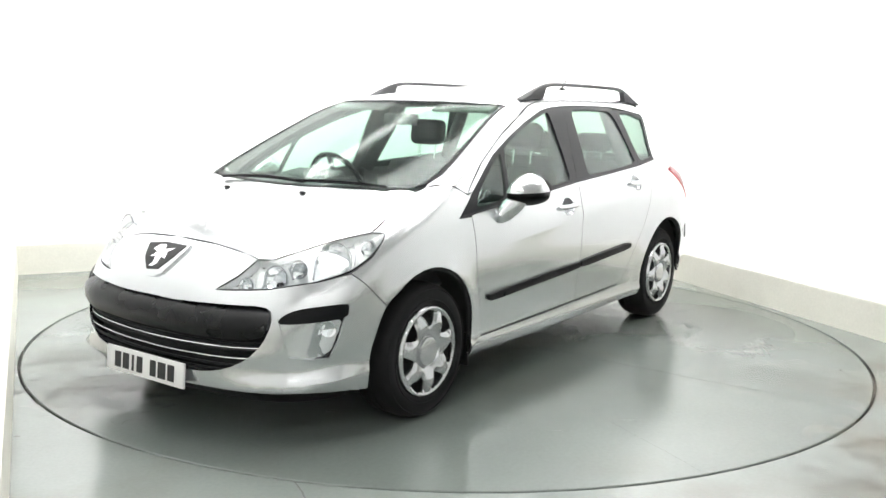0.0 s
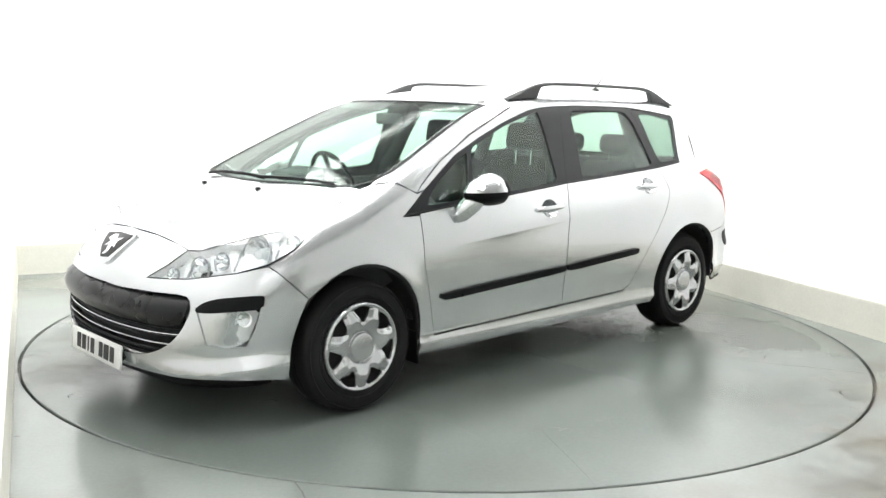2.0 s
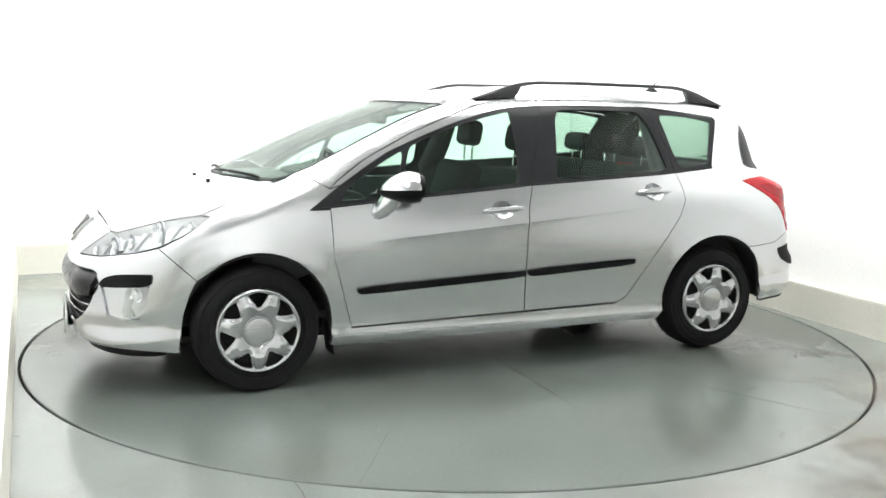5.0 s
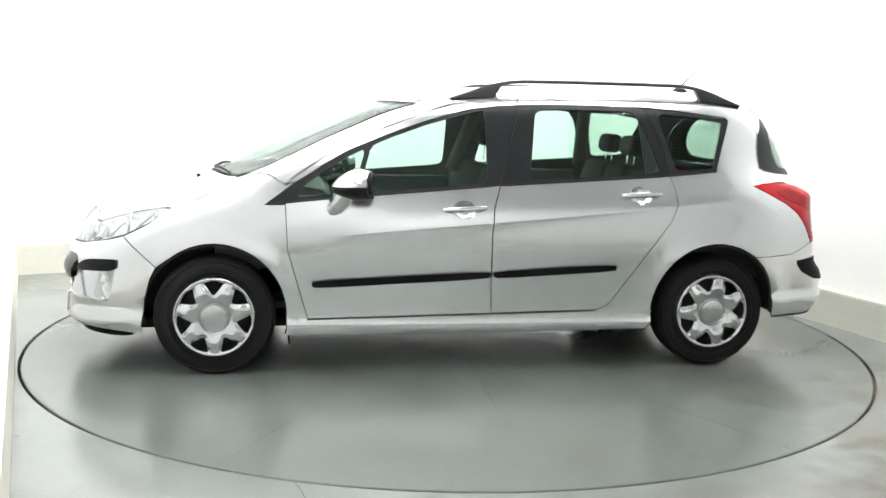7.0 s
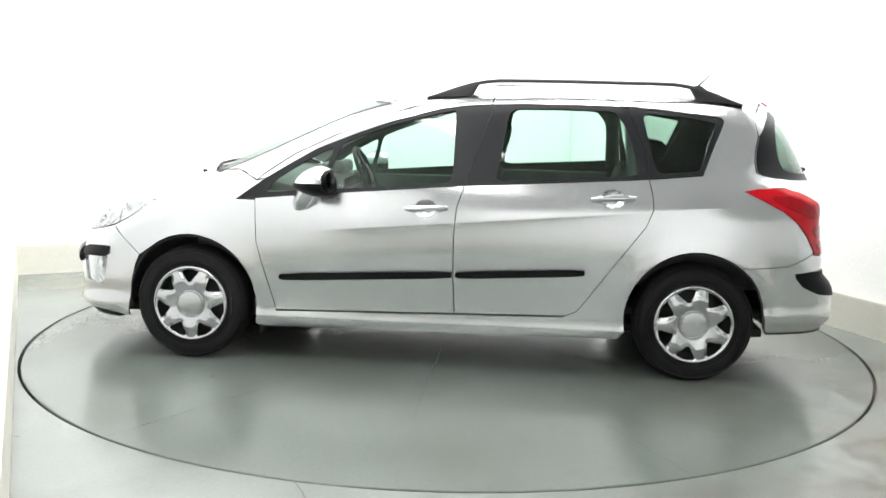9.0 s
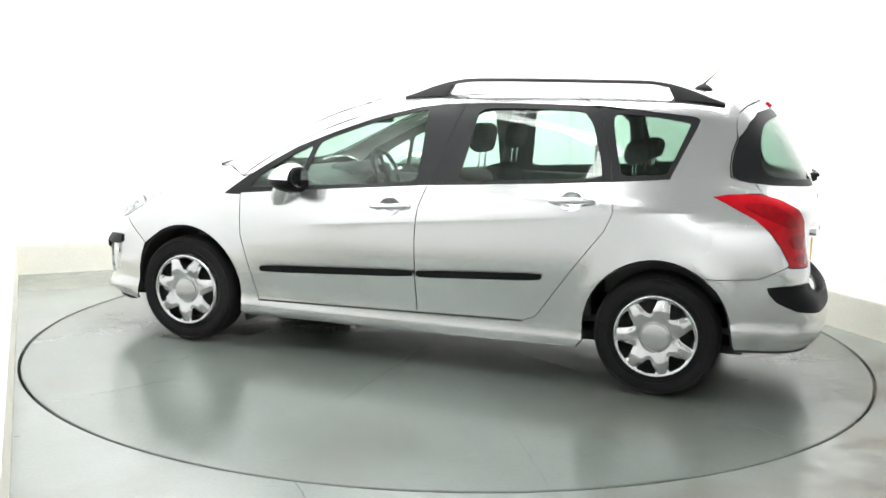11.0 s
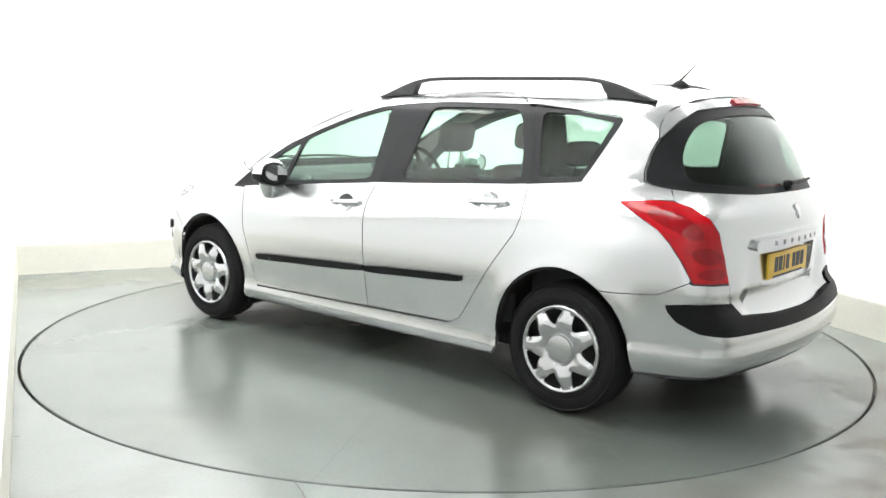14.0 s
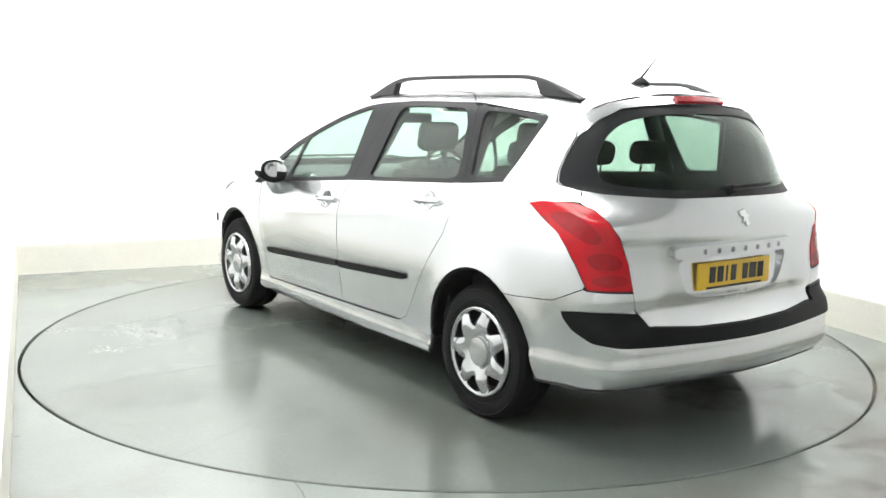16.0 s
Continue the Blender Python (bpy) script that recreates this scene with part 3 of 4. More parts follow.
        bmesh.ops.recalc_face_normals(bm, faces=bm.faces)
        part("door_handle", bm, PAINT, own, "silver pull handle")
    # door mirror: a leaning arm, the silver shell, its black underside and the glass
    s = -1 if flip else 1
    mir = part("door_mirror", tube([(.755, .835 * s, .862), (.735, .862 * s, .885), (.705, .900 * s, .930), (.670, .935 * s, .985)], [.036, .047, .050, .044], 14), PAINT, car, "silver door mirror with a black underside")
    part("mirror_foot", rounded_box(.10, .05, .055, .014, Matrix.Translation((.735, .855 * s, .880)) @ Matrix.Rotation(radians(25), 4, "Y")), PAINT, mir)
    at = Matrix.Translation((.632, .950 * s, 1.004)) @ Matrix.Rotation(radians(-10 * s), 4, "Z") @ Matrix.Rotation(radians(4 * s), 4, "X") @ Matrix.Diagonal((1, s, 1, 1))
    bm, low = bmesh.new(), bmesh.new()
    for mesh, upper in ((bm, True), (low, False)):
        bmesh.ops.create_uvsphere(mesh, u_segments=32, v_segments=20, radius=1)
        bmesh.ops.delete(mesh, geom=[f for f in mesh.faces if (f.calc_center_median().z > .10) != upper], context="FACES")
        for v in mesh.verts:
            x, y, z = v.co
            x = max(x, -.50)                                   # cut flat behind for the glass
            tall = .106 if z > 0 else .054
            v.co = (x * .128 * (1.05 - .24 * y), y * .094, z * tall * (1.0 - .20 * y) * (1 - .25 * max(x, 0)) - .028)
        mesh.transform(at)
        if flip:
            bmesh.ops.reverse_faces(mesh, faces=mesh.faces)
    part("mirror_shell", bm, PAINT, mir)
    part("mirror_underside", low, PLASTIC, mir, "black mirror underside")
    gl = lathe([(0, .004), (.92, .004), (1, 0), (1, -.006)], 28)
    gl.transform(at @ Matrix.Translation((-.0665, 0, 0)) @ Matrix.Rotation(radians(-90), 4, "Y") @ Matrix.Diagonal((.049, .060, 1, 1)))
    part("mirror_glass", gl, MIRROR, mir, "reflecting mirror glass")
    rim = lathe([(.80, .001), (.88, .009), (1.0, .008), (1.06, .002), (1.06, -.012)], 28)
    rim.transform(at @ Matrix.Translation((-.0665, 0, 0)) @ Matrix.Rotation(radians(-90), 4, "Y") @ Matrix.Diagonal((.057, .070, 1, 1)))
    part("mirror_rim", rim, PLASTIC, mir)


def flanks(flip):
    # front wing
    seam = seen_from("top", LAMP_TOP[:4:-1] + [(1.48, .712), (1.36, .698)] + PILLAR_FOOT, "side")
    wing = ([flat("side", (1.60, .80, .832))] + seam + [(.99, .985), (.945, 1.0), (1.10, .885), (.995, .885)] + DOOR_FRONT[1:]
            + [(.885, .278), (.985, .255)] + [p for p in ARCH_F[::-1] if p[1] > .23 and not (p[0] > 1.60 and p[1] < .60)] + [flat("side", p) for p in WING_SEAM[::-1]] + [(1.685, .775)])
    panel("front_wing", wing, "side", car, PAINT, "", back=STEEL, flip=flip, step=.03, gap=.0012)
    # sill
    sill = [(.985, .268), (.885, .284), (-.09, .3075), (-.66, .3195), (-.98, .316), (-.985, .262), (-.95, .215), (.96, .185), (.995, .21)]
    panel("sill", sill, "side", car, PAINT, "", back=STEEL, flip=flip, step=.03, thick=.02)
    shut_line(sill, "side", car, flip)
    # rear quarter
    edge = [flat("side", p) for p in ((-1.645, .60, 1.385), (-1.646, .60, 1.334), (-1.654, .62, 1.285), (-1.634, .655, 1.212), (-1.630, .688, 1.145), (-1.638, .70, 1.096), (-1.676, .695, 1.078), (-1.754, .668, 1.065), (-1.789, .71, 1.025), (-1.729, .752, 1.024),
                                      (-1.572, .80, 1.006), (-1.69, .82, .945), (-1.772, .826, .905), (-1.835, .82, .85), (-1.885, .815, .785), (-1.930, .80, .705)) + tuple(REAR_SEAM[::-1])]
    quarter = (DOOR_REAR[::-1][0:1] + [BELT_Q, (-1.47, 1.34), (-1.475, 1.362), (-1.455, 1.378), (-1.2, 1.404), (-.96, 1.426)] + [(-1.2, 1.425), (-1.45, 1.412)] + edge
               + [p for p in ARCH_R[::-1] if p[1] > .29 and not (p[0] < -1.5 and p[1] < .625)][0:] + [(-.985, .314), (-.66, .313)] + DOOR_REAR[:-1])
    panel("rear_quarter", quarter, "side", car, PAINT, "", back=TRIM, flip=flip, step=.03, gap=.001)
    shut_line(edge, "side", car, flip, .005, closed=False)
    # wheel wells
    s = -1 if flip else 1
    for cx, cz, r in ((1.35, .315, .372), (-1.337, .322, .374)):
        v, f = [], []
        k = 26
        for i in range(k + 1):
            a = radians(-4 + 188 * i / k)
            px, pz = cx + (r + .012) * math.cos(a), cz + (r + .012) * math.sin(a)
            for y in (min(.83, float(lifted("side", [(px, pz)])[0, 1]) - .035), .45):
                v.append((px, y * s, pz))
        for i in range(k):
            f.append((2 * i, 2 * i + 1, 2 * i + 3, 2 * i + 2))
        v.append((cx, .45 * s, cz))
        for i in range(k):
            f.append((2 * i + 1, 2 * k + 2, 2 * i + 3))
        part_raw("wheel_arch_liner", v, f, STEEL, car, "black wheel arch liner", True)
        # rolled lip of the arch
        pts = lifted("side", [(cx + (r - .004) * math.cos(radians(a)), cz + (r - .004) * math.sin(radians(a))) for a in range(-8, 190, 6)])
        part("arch_lip", tube([(p[0], (p[1] - .024) * s, p[2]) for p in pts], .011, 8), STEEL, car)
    # mud flap behind the front wheel
    part("mud_flap", rounded_box(.012, .13, .17, .004, Matrix.Translation((.985, .765 * s, .235)) @ Matrix.Rotation(radians(8), 4, "Y")), PLASTIC, car, "black mud flap")


def tops():
    cant = [flat("top", p) for p in lifted("side", CANT_F)]
    cant_r = [flat("top", p) for p in lifted("side", CANT_R)]
    ws_side = [(1.247, .645), (1.17, .70), (1.07, .712), (.95, .697), (.62, .640), (.30, .585)]
    ws_half = [(1.425, 0), (1.41, .17), (1.354, .368), (1.30, .53)] + ws_side + [(.36, .49), (.42, .33), (.455, .17), (.465, 0)]
    ws = ws_half + [(x, -y) for x, y in ws_half[::-1] if y]
    glass = panel("windscreen", ws, "top", car, SCREEN_GLASS, "clear greenish windscreen glass", step=.035, gap=0, thick=.005, lift=-.004)
    # black printed edge of the windscreen
    inner = shrunk(resampled(np.array(ws), .03), .011)
    panel("windscreen_edge", ws, "top", glass, BLACK, "black windscreen border", [inner], step=.03, gap=.0, thick=.004, lift=.0005)
    shut_line(ws, "top", car, wide=.008, deep=.012)
    roof_side = cant + cant_r[1:] + [(-1.2, .600), (-1.45, .588), (-1.60, .578)]
    rear = [(-1.64, .565), (-1.68, .45), (-1.725, .28), (-1.745, 0)]
    half = [(.468, 0), (.458, .17), (.423, .333), (.362, .494), (.297, .590), (.62, .645), (.95, .703), (1.07, .718), (1.172, .706)] + PILLAR_FOOT[1:] + roof_side + rear
    roof = half + [(x, -y) for x, y in half[::-1] if y]
    panel("roof", roof, "top", car, PAINT, "silver roof", back=LINING, step=.04, gap=.001)
    # bonnet
    bon = [(1.437, 0), (1.42, .17), (1.366, .372), (1.31, .54), (1.252, .655), (1.245, .690), (1.36, .698), (1.48, .712)] + LAMP_TOP[5::-1] + [(2.000, .392), (2.018, .237), (2.030, .1), (2.034, 0)]
    bonnet = bon + [(x, -y) for x, y in bon[::-1] if y]
    panel("bonnet", bonnet, "top", car, PAINT, "silver bonnet", back=STEEL, step=.035, gap=.0010)
    front_edge = bon[-6:]
    shut_line(front_edge + [(x, -y) for x, y in front_edge[-2::-1]], "top", car, closed=False)
    # scuttle with its grille under the screen, washer jets and wipers
    scuttle = [(1.437, 0), (1.42, .17), (1.366, .372), (1.31, .54), (1.252, .655), (1.20, .645), (1.27, .5), (1.32, .35), (1.375, .17), (1.39, 0)]
    scuttle = scuttle + [(x, -y) for x, y in scuttle[::-1] if y]
    panel("scuttle", scuttle, "top", car, PLASTIC, "black scuttle panel under the windscreen", step=.03, thick=.006, lift=-.012)
    for y in (.216, -.30):
        x = 1.49
        z = float(lifted("top", [(x, y)])[0, 2])
        part("washer_jet", rounded_box(.022, .026, .012, .004, Matrix.Translation((x, y, z + .004))), PLASTIC, car, "black washer jet")
    for a, b in (((1.355, -.47), (1.400, .14)), ((1.402, .10), (1.285, .56))):
        q = lifted("top", [(a[0] + (b[0] - a[0]) * i / 8, a[1] + (b[1] - a[1]) * i / 8) for i in range(9)])
        n = skin_normal(q)
        w = part("wiper", tube([tuple(v) for v in q + n * .016], [.008, .007, .006, .006, .005, .005, .0045, .004, .004], 8), PLASTIC, car, "black wiper arm and blade")
        part("wiper_blade", tube([tuple(v) for v in (q + n * .008)[2:]], .004, 6), RUBBER, w)
    # roof rails
    for s in (1, -1):
        bm = bmesh.new()
        rings = []
        n = 48
        for i in range(n + 1):
            u = i / n
            x = .110 - 1.695 * u
            y = .548 + .02 * math.sin(math.pi * u) - .035 * u
            z = float(lifted("top", [(x, y)])[0, 2])
            foot = max(0.0, 1 - u / .20) if u < .5 else max(0.0, 1 - (1 - u) / .155)
            hump = math.sin(math.pi / 2 * min(1.0, min(u, 1 - u) / .24)) ** 1.2
            top = z + .004 + .083 * hump
            low = z - .004 if (u < .160 or u > .850) else top - .019
            wid = .017 + .010 * foot
            rings.append([bm.verts.new((x, (y + dy * wid) * s, low + (top - low) * dz)) for dy, dz in ((-1, 0), (-1, .75), (-.55, 1), (.55, 1), (1, .75), (1, 0))])
        for p, q in zip(rings, rings[1:]):
            for k in range(6):
                bm.faces.new((p[k], p[(k + 1) % 6], q[(k + 1) % 6], q[k]))
        bm.faces.new(rings[0])
        bm.faces.new(rings[-1])
        bmesh.ops.recalc_face_normals(bm, faces=bm.faces)
        part("roof_rail", bm, RAIL, car, "dark grey roof rail")
    # aerial
    z = float(lifted("top", [(-1.437, 0)])[0, 2]) + .004
    base = part("aerial", lathe([(0, .03), (.012, .028), (.03, .008), (.034, 0), (.034, -.01)], 20, Matrix.Translation((-1.437, 0, z)) @ Matrix.Diagonal((1.5, 1, 1, 1))), PLASTIC, car, "black roof aerial")
    part("mast", tube([(-1.43, 0, z + .02), (-1.50, 0, z + .09), (-1.57, 0, z + .165)], [.006, .003, .002], 8), PLASTIC, base, "thin slanting aerial mast")


HEADLAMP = [(2.138, .352, .640), (2.075, .420, .695)] + [tuple(p) for p in lifted("top", LAMP_TOP)] + [(1.60, .80, .832), (1.685, .803, .778), (1.797, .780, .722), (1.909, .704, .685), (2.045, .551, .653)]
GRILLE_T = [(2.19, 0, .583), (2.183, .177, .580), (2.142, .422, .590), (2.076, .570, .592)]
GRILLE_B = [(2.062, .606, .565), (2.085, .598, .48), (2.112, .558, .408), (2.144, .492, .352), (2.17, .385, .309), (2.185, .25, .292), (2.19, 0, .288)]


def nose():
    bump_half = [(2.034, 0, .816), (2.02, .237, .803), (2.0, .392, .778), tuple(lifted("top", LAMP_TOP[:1])[0]), (2.075, .42, .695), (2.138, .352, .640), (2.045, .551, .653), (1.909, .704, .685)] + WING_SEAM + [
                 (1.668, .835, .50), (1.70, .825, .40), (1.716, .82, .30), (1.722, .82, .212), (1.85, .79, .222), (2.0, .68, .232), (2.13, .45, .234), (2.16, .2, .226), (2.16, 0, .224)]
    outline = drawn("front", bump_half, True)
    grille = rounded(drawn("front", GRILLE_T + GRILLE_B, True), 1)
    pocket = drawn("front", [(2.05, .618, .545), (1.97, .70, .545), (1.848, .80, .545), (1.868, .785, .45), (1.90, .765, .375), (1.965, .72, .372), (2.03, .66, .385)])
    pockets = [pocket, [(-a, z) for a, z in pocket]]

    def crease(v):
        out = ramp(np.abs(v[:, 0]), .30, .55)
        rise = .262 + .03 * ramp(np.abs(v[:, 0]), .6, .95)
        return (.026 * np.exp(-((v[:, 1] - rise) / .022) ** 2) - .010 * np.exp(-((v[:, 1] - rise - .065) / .035) ** 2)) * out * (1 - .75 * ramp(np.abs(v[:, 0]), .76, .87))
    bumper = panel("front_bumper", outline, "front", car, PAINT, "silver front bumper with a dark grille", [grille, *pockets], step=.03, back=STEEL, bulge=crease)
    shut_line(drawn("front", WING_SEAM), "front", car, closed=False)
    shut_line(drawn("front", [(x, -y, z) for x, y, z in WING_SEAM]), "front", car, closed=False)
    lip = drawn("front", [(2.16, 0, .232), (2.16, .2, .234), (2.13, .45, .242), (2.0, .68, .240), (1.86, .785, .228), (1.80, .805, .218), (1.80, .805, .188), (1.86, .785, .176), (2.0, .68, .172), (2.13, .45, .178), (2.16, 0, .180)], True)
    panel("front_lip", lip, "front", bumper, PLASTIC, "black lip under the bumper", step=.03, gap=0, thick=.02, lift=-.014)
    # fog lamp pockets
    for s in (1, -1):
        p = [(a * s, z) for a, z in pocket]
        panel("fog_pocket", p, "front", bumper, PAINT, step=.02, gap=-.004, thick=.004, lift=-.012, soft=0,
              bulge=lambda v, s=s: -.030 * np.clip((v[:, 0] * s - .80 * ARC) / .10, 0, 1))
        fog = [(a * s, z) for a, z in drawn("front", [(1.950, .738, .540), (1.850, .799, .541), (1.869, .784, .45), (1.902, .764, .380), (1.985, .705, .380), (1.968, .725, .45)])]
        lamp = panel("fog_lamp", fog, "front", car, REFLECTOR, "clear front fog lamp", step=.015, gap=0, thick=.004, lift=-.020, soft=1,
                     bulge=lambda v: .006 * np.sin(v[:, 0] * 190) * np.sin(v[:, 1] * 120))
        panel("fog_glass", fog, "front", lamp, LAMP_GLASS, step=.03, gap=0, thick=.003, lift=-.004, soft=1)
        c = lifted("front", [(drawn("front", [(1.905, .76, .47)])[0][0] * s, .475)])[0]
        part("fog_bulb", lathe([(0, -.018), (.022, -.012), (.032, .004), (.034, .008), (.030, .008), (.02, 0), (0, -.004)], 24,
             Matrix.Translation((c[0] - .010, c[1] - .010 * s, c[2] + .02)) @ Matrix.Rotation(radians(40 * s), 4, "Z") @ Matrix.Rotation(radians(90), 4, "Y")), CHROME, lamp)
        strip = [(a * s, z) for a, z in drawn("front", [(2.06, .625, .525), (2.045, .637, .555), (2.0, .675, .580), (1.93, .738, .592), (1.842, .80, .598), (1.834, .805, .59), (1.838, .80, .540), (1.95, .73, .530), (2.02, .665, .522)])]
        panel("bumper_strip", strip, "front", bumper, PLASTIC, "black corner protection strip", step=.02, gap=0, thick=.02, lift=.010, soft=1)
    # grille: dark backing, bulging upper bar, blades, two bright lines
    g_half = GRILLE_T + GRILLE_B
    whole = drawn("front", g_half, True)
    panel("grille_backing", whole, "front", bumper, STEEL, "black grille mesh", step=.05, gap=-.01, thick=.01, lift=-.055)
    bar_half = [(2.19, 0, .578), (2.183, .177, .576), (2.142, .422, .586), (2.076, .566, .588), (2.062, .600, .562), (2.080, .595, .50), (2.10, .575, .462), (2.14, .43, .452), (2.18, .2, .446), (2.19, 0, .444)]
    panel("grille_bar", drawn("front", bar_half, True), "front", bumper, BAR_PLASTIC, "broad black bumper bar across the grille", step=.016, gap=.001, thick=.04, lift=-.006, soft=1,
          bulge=lambda v: .030 * np.clip(1 - ((v[:, 1] - .508) / .07) ** 2, 0, 1) - .012 * np.clip((v[:, 1] - .55) / .04, 0, 1))

    def across(z, half_w, depth, rad, mat, name, label=""):
        xs = np.linspace(-half_w, half_w, 41)
        q = lifted("front", [(math.atan2(y, .9 - .12 * (y / .6) ** 2) * ARC, z - .012 * (1 - (y / .55) ** 2)) for y in xs])
        q = q - skin_normal(q) * depth
        part(name, tube([tuple(p) for p in q], rad, 6), mat, bumper, label)
    for z, w in ((.436, .56), (.405, .535), (.372, .50), (.342, .455), (.316, .38)):
        across(z, w, .022, .0065, PLASTIC, "grille_blade")
    across(.421, .545, .012, .0025, CHROME, "bright_line", "thin chrome line")
    across(.377, .50, .012, .0025, CHROME, "bright_line", "thin chrome line")
    # badge: black shield on a raised silver ground, with a plain silver emblem shape
    shield = [(2.08, -.125, .772), (2.07, -.02, .784), (2.07, .105, .781), (2.11, .070, .732), (2.15, .015, .683), (2.15, -.055, .676), (2.11, -.100, .722)]
    around = [(2.09, -.165, .760), (2.08, -.14, .786), (2.07, -.02, .797), (2.07, .118, .793), (2.09, .125, .772), (2.12, .085, .715), (2.16, .03, .655), (2.16, -.075, .650), (2.12, -.125, .695)]
    ground = panel("badge", drawn("front", around), "front", car, PAINT, "raised silver shield with a black badge", step=.02, gap=0, thick=.016, lift=.010, soft=1)
    panel("badge_field", drawn("front", shield), "front", ground, INK, "black badge field", step=.02, gap=0, thick=.004, lift=.0125)
    emblem = drawn("front", [(2.1, -.070, .752), (2.1, -.045, .771), (2.1, -.005, .774), (2.1, .010, .758), (2.1, .062, .766), (2.1, .030, .748), (2.1, .034, .722), (2.1, .008, .728), (2.1, .002, .704), (2.1, -.018, .690), (2.1, -.044, .688), (2.1, -.026, .706), (2.1, -.030, .728), (2.1, -.062, .722), (2.1, -.034, .744)])
    panel("badge_emblem", emblem, "front", ground, CHROME, "plain chrome emblem", step=.01, gap=0, thick=.003, lift=.0155)
    # number plate with plain bars
    plate = part("number_plate", rounded_box(.012, .52, .108, .003, Matrix.Translation((2.212, -.020, .268)) @ Matrix.Rotation(radians(-4), 4, "Y")), WHITE_PLATE, car, "white front number plate with black bars")
    for i, (y, w) in enumerate(((.178, .044), (.122, .044), (.074, .015), (.028, .040), (-.062, .040), (-.120, .052), (-.180, .044))):
        part("plate_bar", rounded_box(.002, w, .070, .001, Matrix.Translation((2.2192, -.020 - y, .268)) @ Matrix.Rotation(radians(-4), 4, "Y"), 1), INK, plate)
    part("plate_line", rounded_box(.002, .20, .007, .0005, Matrix.Translation((2.2192, .0, .2225)), 1), INK, plate)
    part("plate_holder", rounded_box(.05, .40, .05, .008, Matrix.Translation((2.178, 0, .268))), PLASTIC, plate)


def headlamps(flip):
    o = drawn("front", HEADLAMP)
    s = -1 if flip else 1
    lamp = panel("headlamp", o, "front", car, REFLECTOR, "clear swept-back headlamp", step=.011, gap=.003, thick=.004, lift=-.045, flip=flip, back=STEEL,
                 bulge=lambda v: .010 * np.sin(v[:, 0] * 95 + 3 * np.sin(v[:, 1] * 40)) * np.sin(v[:, 1] * 110) + .004 * np.sin(v[:, 0] * 260))
    panel("lamp_cover", o, "front", lamp, LAMP_GLASS, "clear lamp cover", step=.03, gap=.003, thick=.003, lift=.001, flip=flip)
    shut_line(o, "front", car, flip, .0042, .003)
    # side wall of the housing
    ring = resampled(np.array(o), .02)
    a = lifted("front", shrunk(ring, .003))
    n = skin_normal(a)
    k = len(a)
    v = np.concatenate([a, a - n * .05]) * [1, s, 1]
    part_raw("lamp_rim", v, [(i, (i + 1) % k, k + (i + 1) % k, k + i) for i in range(k)], REFLECTOR, lamp)
    for (x, y, z), h, lean in (((1.735, .735, .795), .075, .02), ((1.87, .635, .745), .080, .015), ((2.02, .505, .690), .055, .01), ((1.93, .585, .725), .04, -.02)):
        base = flat("front", (x, y, z))
        fin = [(base[0] - .003, base[1] - h / 2), (base[0] + .004, base[1] - h / 2), (base[0] + .004 + lean, base[1] + h / 2), (base[0] - .001 + lean, base[1] + h / 2)]
        panel("lamp_fin", fin, "front", lamp, GREY, "thin grey divider", step=.02, gap=0, thick=.012, lift=-.022, flip=flip)
    for (x, y, z), r in (((1.80, .700, .775), .070), ((1.98, .545, .705), .048), ((2.06, .455, .675), .028), ((1.655, .765, .822), .030), ((1.905, .60, .742), .034)):
        c = lifted("front", [flat("front", (x, y, z))])
        m = (c - skin_normal(c) * .030)[0]
        bowl = lathe([(0, -.016), (r * .45, -.013), (r * .8, 0), (r, .014), (r * 1.06, .016), (r * 1.06, .010)], 28)
        bowl.transform(Matrix.Translation((m[0], m[1] * s, m[2])) @ Matrix.Rotation(radians(14 * s), 4, "Z") @ Matrix.Rotation(radians(78), 4, "Y"))
        b = part("lamp_bowl", bowl, CHROME, lamp, "round chrome reflector bowl")
        ball = lathe([(0, .012), (r * .3, .006), (r * .36, -.006), (r * .36, -.014)], 18)
        ball.transform(Matrix.Translation((m[0], m[1] * s, m[2])) @ Matrix.Rotation(radians(14 * s), 4, "Z") @ Matrix.Rotation(radians(78), 4, "Y"))
        part("bulb", ball, BULB, lamp)
        dark = lathe([(r * 1.07, .008), (r * 1.16, .016), (r * 1.16, .006)], 28)
        dark.transform(Matrix.Translation((m[0], m[1] * s, m[2])) @ Matrix.Rotation(radians(14 * s), 4, "Z") @ Matrix.Rotation(radians(78), 4, "Y"))
        part("bowl_ring", dark, GREY, lamp)


TAIL_LAMP = [(-1.568, .796, 1.005), (-1.64, .79, 1.018), (-1.729, .752, 1.021), (-1.80, .735, 1.018), (-1.871, .704, .999), (-1.94, .688, .955), (-1.984, .673, .899), (-2.015, .645, .79), (-2.026, .623, .680), (-1.941, .797, .690), (-1.925, .806, .72), (-1.891, .815, .783), (-1.835, .822, .855), (-1.772, .826, .907), (-1.68, .822, .955)]
REAR_WIN = [(-1.805, 0, 1.438), (-1.801, .161, 1.435), (-1.776, .307, 1.427), (-1.73, .43, 1.410), (-1.70, .54, 1.358), (-1.66, .617, 1.285), (-1.641, .655, 1.212), (-1.637, .686, 1.145), (-1.645, .698, 1.098), (-1.678, .694, 1.080), (-1.73, .675, 1.070), (-1.835, .62, 1.058), (-2.004, .368, 1.046), (-2.042, 0, 1.046)]


